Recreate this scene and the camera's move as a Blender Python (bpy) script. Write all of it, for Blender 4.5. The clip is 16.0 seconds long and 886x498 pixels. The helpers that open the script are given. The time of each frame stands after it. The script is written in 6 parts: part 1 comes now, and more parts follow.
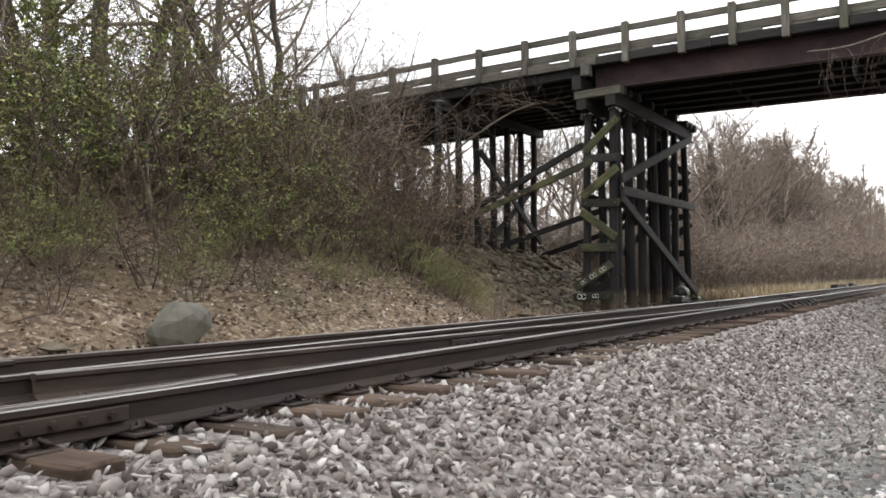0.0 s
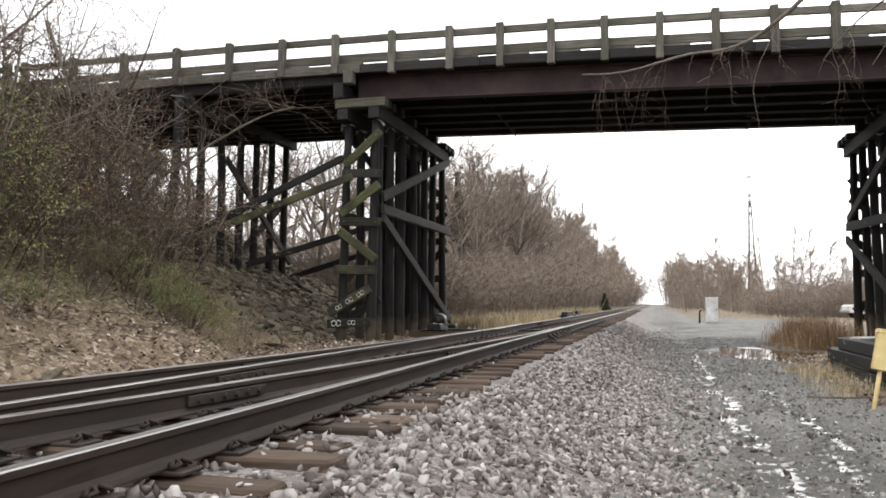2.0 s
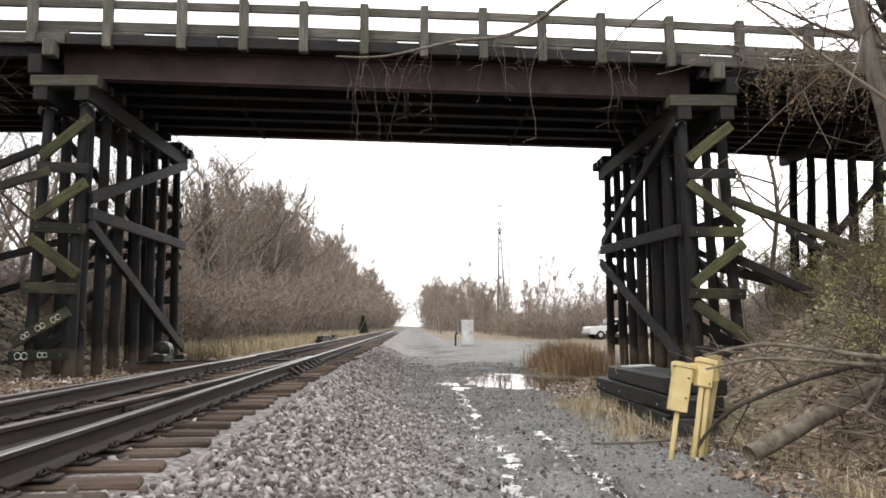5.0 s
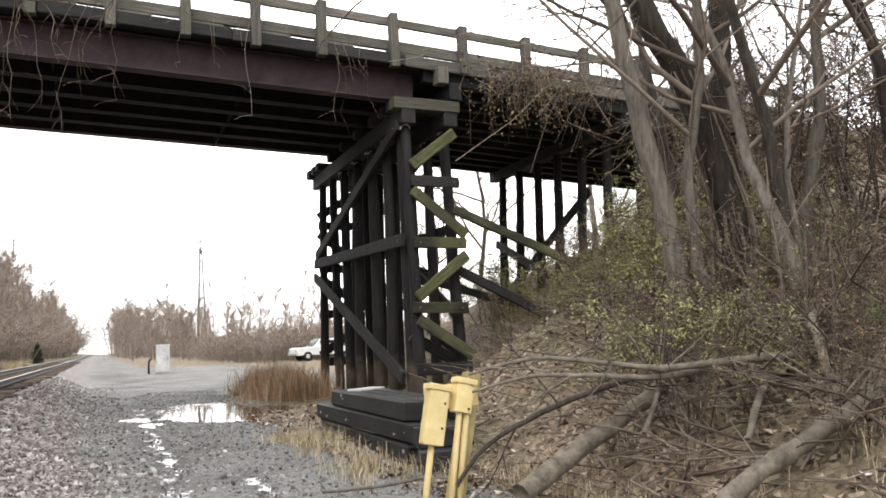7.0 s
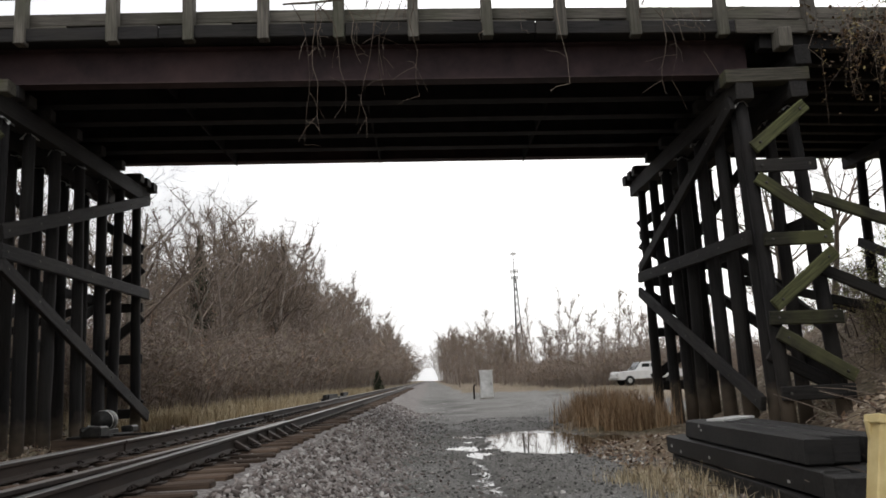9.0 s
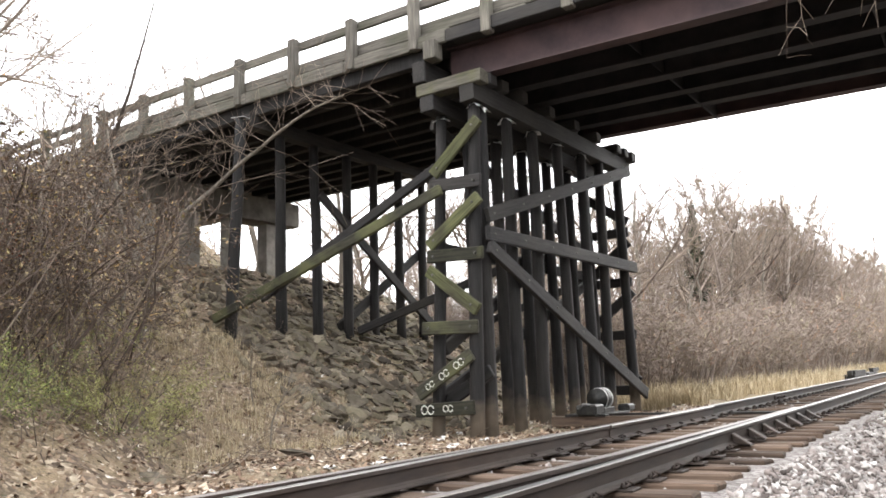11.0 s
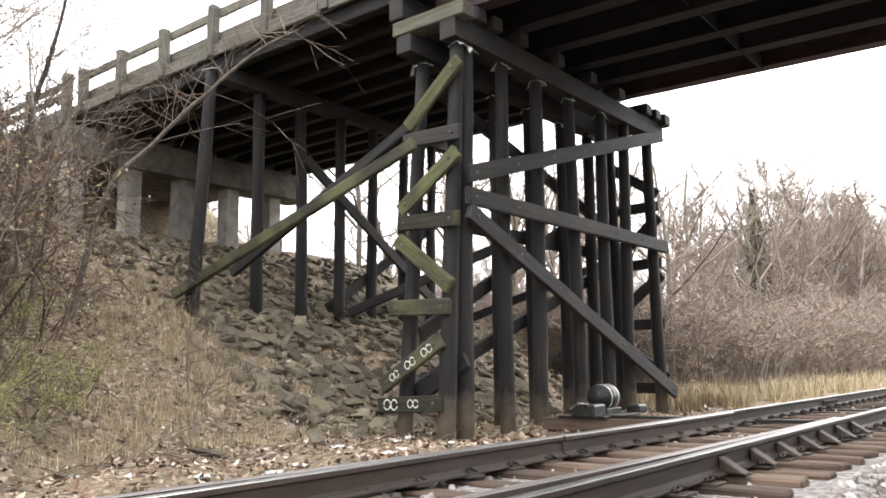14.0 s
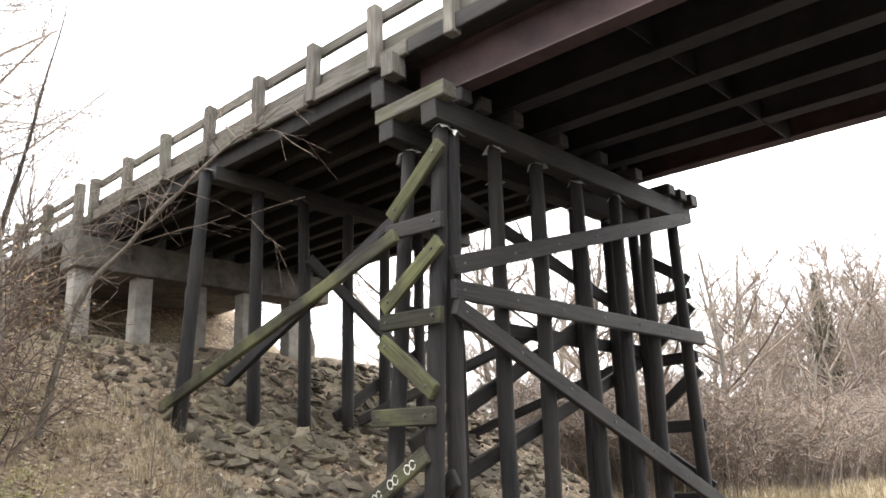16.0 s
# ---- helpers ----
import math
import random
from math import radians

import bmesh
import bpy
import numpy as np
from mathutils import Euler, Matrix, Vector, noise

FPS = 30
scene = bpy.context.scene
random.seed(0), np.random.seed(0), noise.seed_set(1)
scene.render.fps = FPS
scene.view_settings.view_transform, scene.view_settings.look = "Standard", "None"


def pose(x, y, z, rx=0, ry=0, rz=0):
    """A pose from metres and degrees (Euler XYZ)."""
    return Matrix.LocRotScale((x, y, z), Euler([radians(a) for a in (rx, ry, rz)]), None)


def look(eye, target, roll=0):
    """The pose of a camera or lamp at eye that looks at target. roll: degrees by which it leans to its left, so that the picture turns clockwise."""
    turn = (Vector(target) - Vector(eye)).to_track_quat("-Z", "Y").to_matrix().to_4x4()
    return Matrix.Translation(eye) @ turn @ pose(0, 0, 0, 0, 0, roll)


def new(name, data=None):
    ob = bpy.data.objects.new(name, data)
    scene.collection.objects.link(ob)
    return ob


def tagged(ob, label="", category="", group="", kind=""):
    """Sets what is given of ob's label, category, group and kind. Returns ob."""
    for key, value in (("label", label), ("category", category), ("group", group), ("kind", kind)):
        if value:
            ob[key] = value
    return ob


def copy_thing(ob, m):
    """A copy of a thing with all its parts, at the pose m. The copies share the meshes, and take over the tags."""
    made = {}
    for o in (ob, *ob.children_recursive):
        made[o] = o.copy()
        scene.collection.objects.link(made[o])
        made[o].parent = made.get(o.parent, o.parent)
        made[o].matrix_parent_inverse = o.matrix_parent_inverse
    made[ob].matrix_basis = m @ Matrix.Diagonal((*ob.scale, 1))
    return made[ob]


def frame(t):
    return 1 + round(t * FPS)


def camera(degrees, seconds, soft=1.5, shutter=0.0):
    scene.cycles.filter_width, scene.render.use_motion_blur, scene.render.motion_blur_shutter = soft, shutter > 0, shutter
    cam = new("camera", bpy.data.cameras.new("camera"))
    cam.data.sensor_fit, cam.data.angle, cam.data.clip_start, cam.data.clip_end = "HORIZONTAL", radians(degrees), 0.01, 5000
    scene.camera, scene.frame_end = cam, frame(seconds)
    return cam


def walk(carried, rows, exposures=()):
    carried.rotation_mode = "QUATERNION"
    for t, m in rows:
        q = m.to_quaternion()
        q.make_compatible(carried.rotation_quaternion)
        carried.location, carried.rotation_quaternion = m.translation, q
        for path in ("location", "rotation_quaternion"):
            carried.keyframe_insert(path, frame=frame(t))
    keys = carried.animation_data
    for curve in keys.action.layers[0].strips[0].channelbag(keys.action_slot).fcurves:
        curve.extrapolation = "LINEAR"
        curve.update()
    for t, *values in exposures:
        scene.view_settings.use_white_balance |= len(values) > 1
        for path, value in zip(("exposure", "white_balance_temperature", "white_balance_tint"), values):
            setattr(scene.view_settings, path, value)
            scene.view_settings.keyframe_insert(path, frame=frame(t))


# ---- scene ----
cam = camera(58.2, 16.0, soft=1.7)
PATH = [
    (0, (3.448, -22.532, 0.493), (2.349, -20.864, 0.584), -1.2),
    (0.5, (2.961, -22.1, 0.505), (2.097, -20.298, 0.584), -1.7),
    (1, (2.581, -21.617, 0.538), (1.863, -19.753, 0.634), -1.7),
    (1.5, (2.349, -21.065, 0.565), (1.798, -19.148, 0.71), 0.2),
    (2, (2.205, -20.686, 0.566), (1.692, -18.757, 0.705), -0.2),
    (2.5, (2.085, -20.307, 0.538), (1.613, -18.369, 0.683), -1.0),
    (3, (1.99, -19.751, 0.605), (1.559, -17.805, 0.769), -0.7),
    (3.5, (1.93, -19.315, 0.647), (1.596, -17.352, 0.838), -0.2),
    (4, (2.042, -18.836, 0.634), (1.86, -16.855, 0.848), 0.7),
    (4.5, (2.067, -18.398, 0.649), (2.02, -16.411, 0.866), -0.0),
    (5, (2.139, -17.901, 0.64), (2.218, -15.912, 0.831), -0.5),
    (5.2, (2.184, -17.716, 0.637), (2.333, -15.73, 0.815), 0.0),
    (7.3, (2.353, -15.571, 0.597), (3.166, -13.758, 0.824), -2.4),
    (7.5, (2.383, -15.347, 0.592), (3.193, -13.532, 0.814), -2.3),
    (7.6, (2.399, -15.247, 0.586), (3.205, -13.429, 0.806), -2.4),
    (8, (2.437, -14.893, 0.57), (3.158, -13.04, 0.786), -3.6),
    (8.5, (2.487, -14.522, 0.597), (2.938, -12.588, 0.84), -4.3),
    (9, (2.459, -13.992, 0.556), (2.505, -12.019, 0.879), -3.0),
    (9.5, (2.419, -13.377, 0.619), (2.008, -11.446, 0.938), -3.3),
    (10, (2.431, -13.055, 0.651), (1.656, -11.238, 0.961), -3.8),
    (10.2, (2.398, -12.959, 0.655), (1.534, -11.183, 0.97), -3.4),
    (12.5, (2.215, -11.006, 0.596), (0.971, -9.47, 0.896), -3.3),
    (13, (2.157, -10.565, 0.599), (0.946, -9.002, 0.896), -2.1),
    (13.5, (2.102, -10.034, 0.592), (0.913, -8.454, 0.891), -2.0),
    (14, (2.098, -9.584, 0.581), (0.864, -8.039, 0.88), -1.0),
    (14.5, (2.093, -9.141, 0.622), (0.852, -7.608, 0.954), -2.7),
    (15, (2.097, -8.778, 0.61), (0.863, -7.269, 1.054), -1.5),
    (15.5, (2.05, -8.348, 0.711), (0.8, -6.898, 1.29), -1.1),
    (16, (2.177, -7.949, 0.754), (0.864, -6.542, 1.299), -2.3),
]
walk(cam, [(t, look(eye, target, roll)) for t, eye, target, roll in PATH],
     exposures=[(0, 0.52), (2.5, 0.55), (4.0, 0.34), (5.2, 0.58), (7.5, 0.85), (8.2, 0.75), (8.6, 0.3), (9.0, -0.36), (9.4, -0.15), (9.8, 1.15), (10.2, 1.62), (12.3, 1.65), (16, 1.8)])

# ---------- sky and light: bright overcast ----------
world = bpy.data.worlds.new("overcast")
scene.world = world
world.use_nodes = True
wn, wl = world.node_tree.nodes, world.node_tree.links
wn.clear()
sky = wn.new("ShaderNodeTexSky")
sky.sky_type, sky.sun_disc = "NISHITA", False
sky.sun_elevation, sky.sun_rotation = radians(38), radians(20)
sky.dust_density = 4.0
grey = wn.new("ShaderNodeHueSaturation")
grey.inputs["Saturation"].default_value = 0.25
wl.new(sky.outputs[0], grey.inputs["Color"])
veil = wn.new("ShaderNodeTexNoise")
veil.inputs["Scale"].default_value = 2.2
veil.inputs["Detail"].default_value = 5
wtc = wn.new("ShaderNodeTexCoord")
wmap = wn.new("ShaderNodeMapping")
wmap.inputs["Scale"].default_value = (1, 1, 3.5)
wl.new(wtc.outputs["Generated"], wmap.inputs["Vector"])
wl.new(wmap.outputs[0], veil.inputs["Vector"])
vr = wn.new("ShaderNodeValToRGB")
vr.color_ramp.elements[0].position, vr.color_ramp.elements[0].color = 0.3, (0.98, 0.99, 1.02, 1)
vr.color_ramp.elements[1].position, vr.color_ramp.elements[1].color = 0.7, (1.2, 1.2, 1.21, 1)
wl.new(veil.outputs[0], vr.inputs[0])
b1, b2, ba, wo = (wn.new("ShaderNodeBackground"), wn.new("ShaderNodeBackground"), wn.new("ShaderNodeAddShader"),
                  wn.new("ShaderNodeOutputWorld"))
b1.inputs["Strength"].default_value = 0.05
b2.inputs["Strength"].default_value = 1.0
wl.new(grey.outputs[0], b1.inputs["Color"])
wl.new(vr.outputs[0], b2.inputs["Color"])
wl.new(b1.outputs[0], ba.inputs[0])
wl.new(b2.outputs[0], ba.inputs[1])
wl.new(ba.outputs[0], wo.inputs["Surface"])
sun = new("sun", bpy.data.lights.new("sun", "SUN"))
sun.data.energy, sun.data.angle, sun.data.color = 0.7, radians(25), (1.0, 0.96, 0.9)
sun.matrix_world = look((-20, -30, 40), (0, 0, 0))


# ---------- materials ----------
def mat(name, dark, light, scale=4.0, rough=0.85, bump=0.3, stretch=(1, 1, 1), metal=0.0, space="Object", detail=8,
        stain=None, stain_scale=0.7, stain_amount=0.6, vary=0.25, bump_dist=0.01, lo=0.3, hi=0.7):
    """Two-tone noise with fine relief; a second, larger noise lays a stain over it; each object varies a little."""
    m = bpy.data.materials.new(name)
    m.use_nodes = True
    nt = m.node_tree
    n, l = nt.nodes, nt.links
    bs = n["Principled BSDF"]
    tc = n.new("ShaderNodeTexCoord")
    oi = n.new("ShaderNodeObjectInfo")
    add = n.new("ShaderNodeVectorMath")
    add.operation = "MULTIPLY_ADD"
    add.inputs[1].default_value = (37.0, 37.0, 37.0) if space == "Object" else (0, 0, 0)
    if space == "World":
        geo = n.new("ShaderNodeNewGeometry")
        src = geo.outputs["Position"]
    else:
        src = tc.outputs["Object"]
    l.new(oi.outputs["Random"], add.inputs[0])
    l.new(src, add.inputs[2])
    mp = n.new("ShaderNodeMapping")
    mp.inputs["Scale"].default_value = stretch
    l.new(add.outputs[0], mp.inputs["Vector"])
    nz = n.new("ShaderNodeTexNoise")
    nz.inputs["Scale"].default_value, nz.inputs["Detail"].default_value, nz.inputs["Roughness"].default_value = scale, detail, 0.65
    l.new(mp.outputs[0], nz.inputs["Vector"])
    rp = n.new("ShaderNodeValToRGB")
    rp.color_ramp.elements[0].position, rp.color_ramp.elements[0].color = lo, (*dark, 1)
    rp.color_ramp.elements[1].position, rp.color_ramp.elements[1].color = hi, (*light, 1)
    l.new(nz.outputs["Fac"], rp.inputs[0])
    out = rp.outputs[0]
    if stain:
        n2 = n.new("ShaderNodeTexNoise")
        n2.inputs["Scale"].default_value, n2.inputs["Detail"].default_value = stain_scale, 5
        l.new(add.outputs[0], n2.inputs["Vector"])
        r2 = n.new("ShaderNodeMapRange")
        r2.inputs[1].default_value, r2.inputs[2].default_value, r2.inputs[4].default_value = 0.45, 0.68, stain_amount
        l.new(n2.outputs["Fac"], r2.inputs[0])
        mx = n.new("ShaderNodeMix")
        mx.data_type = "RGBA"
        mx.inputs[7].default_value = (*stain, 1)
        l.new(r2.outputs[0], mx.inputs[0])
        l.new(out, mx.inputs[6])
        out = mx.outputs[2]
    if vary:
        hv = n.new("ShaderNodeHueSaturation")
        mr = n.new("ShaderNodeMapRange")
        mr.inputs[3].default_value, mr.inputs[4].default_value = 1 - vary, 1 + vary
        l.new(oi.outputs["Random"], mr.inputs[0])
        l.new(mr.outputs[0], hv.inputs["Value"])
        l.new(out, hv.inputs["Color"])
        out = hv.outputs[0]
    l.new(out, bs.inputs["Base Color"])
    bs.inputs["Roughness"].default_value, bs.inputs["Metallic"].default_value = rough, metal
    bs.inputs["Specular IOR Level"].default_value = 0.3
    if bump:
        bp = n.new("ShaderNodeBump")
        bp.inputs["Strength"].default_value, bp.inputs["Distance"].default_value = bump, bump_dist
        l.new(nz.outputs["Fac"], bp.inputs["Height"])
        l.new(bp.outputs[0], bs.inputs["Normal"])
    return m


GRAIN = (0.6, 9, 9)
creosote = mat("creosoted_timber", (0.008, 0.0077, 0.0082), (0.034, 0.0315, 0.0315), 3, 0.8, 0.6, GRAIN, stain=(0.05, 0.045, 0.037), stain_amount=0.45)
weathered = mat("weathered_timber", (0.055, 0.05, 0.045), (0.19, 0.175, 0.15), 3, 0.9, 0.6, GRAIN, stain=(0.06, 0.065, 0.04), stain_amount=0.6)
mossy = mat("mossy_timber", (0.03, 0.033, 0.016), (0.135, 0.14, 0.066), 3, 0.95, 0.6, GRAIN, stain=(0.035, 0.03, 0.024), stain_amount=0.8, stain_scale=1.4)
mossy_dark = mat("dark_mossy_timber", (0.014, 0.0135, 0.011), (0.055, 0.053, 0.036), 3, 0.9, 0.6, GRAIN, stain=(0.13, 0.135, 0.06), stain_amount=0.7, stain_scale=1.1)
mossy_cap = mat("mossy_grey_timber", (0.04, 0.038, 0.03), (0.15, 0.138, 0.112), 3, 0.92, 0.6, GRAIN, stain=(0.11, 0.115, 0.05), stain_amount=0.8, stain_scale=1.6)
charred = mat("pile_timber", (0.0058, 0.0055, 0.006), (0.022, 0.02, 0.0202), 3, 0.8, 0.6, (9, 9, 0.6), stain=(0.032, 0.027, 0.023), stain_amount=0.4)


def worn_foot(m, tone, level):
    """Bleached, rotted wood round the foot of the posts, with a ragged upper edge."""
    n, l = m.node_tree.nodes, m.node_tree.links
    bs = n["Principled BSDF"]
    old = bs.inputs["Base Color"].links[0].from_socket
    geo, xyz, nz = n.new("ShaderNodeNewGeometry"), n.new("ShaderNodeSeparateXYZ"), n.new("ShaderNodeTexNoise")
    nz.inputs["Scale"].default_value = 3.0
    l.new(geo.outputs["Position"], xyz.inputs[0])
    l.new(geo.outputs["Position"], nz.inputs["Vector"])
    add = n.new("ShaderNodeMath")
    add.operation = "MULTIPLY_ADD"
    add.inputs[1].default_value = 0.9
    l.new(nz.outputs["Fac"], add.inputs[0])
    l.new(xyz.outputs["Z"], add.inputs[2])
    mr = n.new("ShaderNodeMapRange")
    mr.inputs[1].default_value, mr.inputs[2].default_value, mr.inputs[3].default_value, mr.inputs[4].default_value = level, level + 0.5, 0.85, 0.0
    l.new(add.outputs[0], mr.inputs[0])
    mx = n.new("ShaderNodeMix")
    mx.data_type = "RGBA"
    mx.inputs[7].default_value = (*tone, 1)
    l.new(mr.outputs[0], mx.inputs[0])
    l.new(old, mx.inputs[6])
    l.new(mx.outputs[2], bs.inputs["Base Color"])


worn_foot(charred, (0.13, 0.105, 0.08), 0.2)
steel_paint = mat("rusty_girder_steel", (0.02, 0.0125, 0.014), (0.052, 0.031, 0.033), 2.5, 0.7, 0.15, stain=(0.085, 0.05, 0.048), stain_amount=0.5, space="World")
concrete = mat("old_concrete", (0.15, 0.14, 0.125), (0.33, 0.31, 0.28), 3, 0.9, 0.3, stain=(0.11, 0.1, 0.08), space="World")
# darker concrete; on the abutment caps it paints the shade below the deck
darkened_concrete = mat("darkened_stained_concrete", (0.045, 0.041, 0.036), (0.15, 0.138, 0.12), 2.2, 0.92, 0.3, stain=(0.2, 0.185, 0.16), stain_amount=0.5, space="World")
# inner girders and diaphragms: the shade under the deck is put into this colour
shaded_steel = mat("shaded_girder_steel", (0.012, 0.0115, 0.013), (0.03, 0.027, 0.029), 2.5, 0.85, 0.15, stain=(0.038, 0.032, 0.033), stain_amount=0.4, space="World")
rail_rust = mat("rail_rust", (0.018, 0.013, 0.011), (0.06, 0.043, 0.034), 9, 0.7, 0.25, (1, 0.15, 1), space="World", stain=(0.03, 0.028, 0.028))
rail_shine = mat("worn_rail_head", (0.17, 0.165, 0.16), (0.38, 0.37, 0.36), 6, 0.4, 0.05, (4, 0.05, 4), metal=1.0, space="World")
rail_dull = mat("dull_rail_head", (0.11, 0.1, 0.095), (0.24, 0.22, 0.21), 6, 0.45, 0.08, (4, 0.1, 4), metal=0.8, space="World")
tie_wood = mat("tie_timber", (0.022, 0.015, 0.011), (0.115, 0.078, 0.056), 2.5, 0.9, 0.8, (0.7, 8, 8), stain=(0.13, 0.095, 0.07), stain_amount=0.5, vary=0.4)
tin = mat("bent_flashing_tin", (0.3, 0.3, 0.29), (0.6, 0.6, 0.58), 8, 0.5, 0.2, metal=0.4)
bolt_steel = mat("galvanised_bolt", (0.045, 0.042, 0.04), (0.15, 0.14, 0.13), 12, 0.7, 0.1, metal=0.3)
asphalt = mat("asphalt", (0.035, 0.035, 0.035), (0.07, 0.07, 0.068), 30, 0.95, 0.3, space="World")


def part(name, bm, material, parent, label="", m=None):
    me = bpy.data.meshes.new(name)
    bm.to_mesh(me)
    bm.free()
    for k in material if isinstance(material, (list, tuple)) else [material]:
        me.materials.append(k)
    ob = new(name, me)
    ob.parent = parent
    if m is not None:
        ob.matrix_basis = m
    return tagged(ob, label)


def thing(name, label, category, group="", kind="", at=(0, 0, 0)):
    ob = new(name)
    ob.empty_display_size = 0.2
    ob.location = at
    return tagged(ob, label, category, group, kind)


def smooth(bm):
    for f in bm.faces:
        f.smooth = True
    return bm


def box_bm(sx, sy, sz, bevel=0.012, wobble=0.0):
    bm = bmesh.new()
    bmesh.ops.create_cube(bm, size=1, matrix=Matrix.Diagonal((sx, sy, sz, 1)))
    if bevel:
        bmesh.ops.bevel(bm, geom=bm.edges[:], offset=min(bevel, sx / 3, sy / 3, sz / 3), segments=1, affect="EDGES")
    if wobble:
        for v in bm.verts:
            v.co += Vector((random.uniform(-wobble, wobble) for _ in range(3)))
    return bm


def along(p0, p1, side=(0, 1, 0)):
    """The pose at the middle of p0 and p1 whose x runs from one to the other and whose y lies near side."""
    p0, p1 = Vector(p0), Vector(p1)
    d = (p1 - p0).normalized()
    z = d.cross(Vector(side)).normalized()
    y = z.cross(d)
    return Matrix.Translation((p0 + p1) / 2) @ Matrix((d, y, z)).transposed().to_4x4(), (p1 - p0).length


def beam(name, parent, p0, p1, thick, high, material, side=(0, 1, 0), label="", bevel=0.015):
    """A sawn timber from p0 to p1; thick lies along side."""
    m, length = along(p0, p1, side)
    return part(name, box_bm(length, thick, high, bevel, 0.006), material, parent, label, m)


def tube_bm(points, radii, sides=8, cap=True, bm=None):
    bm = bm or bmesh.new()
    rings = []
    ref = Vector((0.31, 0.17, 0.93))
    for i, (p, r) in enumerate(zip(points, radii)):
        d = (Vector(points[min(i + 1, len(points) - 1)]) - Vector(points[max(i - 1, 0)])).normalized()
        u = d.cross(ref if abs(d.dot(ref)) < 0.9 else Vector((1, 0, 0))).normalized()
        v = d.cross(u)
        rings.append([bm.verts.new(Vector(p) + r * (math.cos(a) * u + math.sin(a) * v))
                      for a in (math.tau * k / sides for k in range(sides))])
    for a, b in zip(rings, rings[1:]):
        for k in range(sides):
            bm.faces.new((a[k], a[(k + 1) % sides], b[(k + 1) % sides], b[k]))
    if cap:
        bm.faces.new(rings[0][::-1])
        bm.faces.new(rings[-1])
    return smooth(bm)


def pile(name, parent, base, top, r=0.15, material=None, label=""):
    """A round timber pile, slightly crooked and tapered."""
    base, top = Vector(base), Vector(top)
    n = 6
    pts = [base.lerp(top, k / n) + Vector((random.uniform(-.012, .012), random.uniform(-.012, .012), 0)) for k in range(n + 1)]
    rad = [r * (1.08 - 0.16 * k / n) * random.uniform(0.97, 1.03) for k in range(n + 1)]
    return part(name, tube_bm(pts, rad, 10), material or charred, parent, label)


def bolt(parent_ob, place, normal, r=0.035):
    bm = bmesh.new()
    bmesh.ops.create_cone(bm, cap_ends=True, segments=6, radius1=r, radius2=r * 0.8, depth=0.03)
    m = Vector(normal).to_track_quat("Z", "Y").to_matrix().to_4x4()
    ob = part("bolt", bm, bolt_steel, parent_ob)
    ob.matrix_basis = parent_ob.matrix_basis.inverted() @ Matrix.Translation(place) @ m
    return ob


# ---------- ground ----------
def sstep(a, b, v):
    t = max(0.0, min(1.0, (v - a) / (b - a)))
    return t * t * (3 - 2 * t)


def rail_z(x):
    """Top of the railing posts along the bridge: a gentle crest."""
    return 7.95 - 0.030 * (x - 1) - 0.0009 * (x - 1) ** 2


TOE_Y, FROG_Y = 0.5, -21.0


def spread(y):
    """How far the diverging rails lie from the through rails."""
    if y > TOE_Y:
        return 0.0
    d = (TOE_Y - y) / (TOE_Y - FROG_Y)
    return 1.505 * d ** 2.2 if d < 1 else 1.505 + 1.505 * 2.2 * (d - 1)


def basin(x, y):
    """The hollow in the service road where rain stands."""
    return math.exp(-((x - 4.62) / 0.95) ** 2 - ((y - 3.0) / 2.5) ** 2)


def road_z(x, y):
    e = basin(x, y)
    return -0.76 + 0.05 * (1 - e) * noise.noise((x * 0.5, y * 0.18, 3.0)) - 0.04 * math.exp(-((x - 3.1) / 0.4) ** 2) * (1 - e) - 0.16 * e


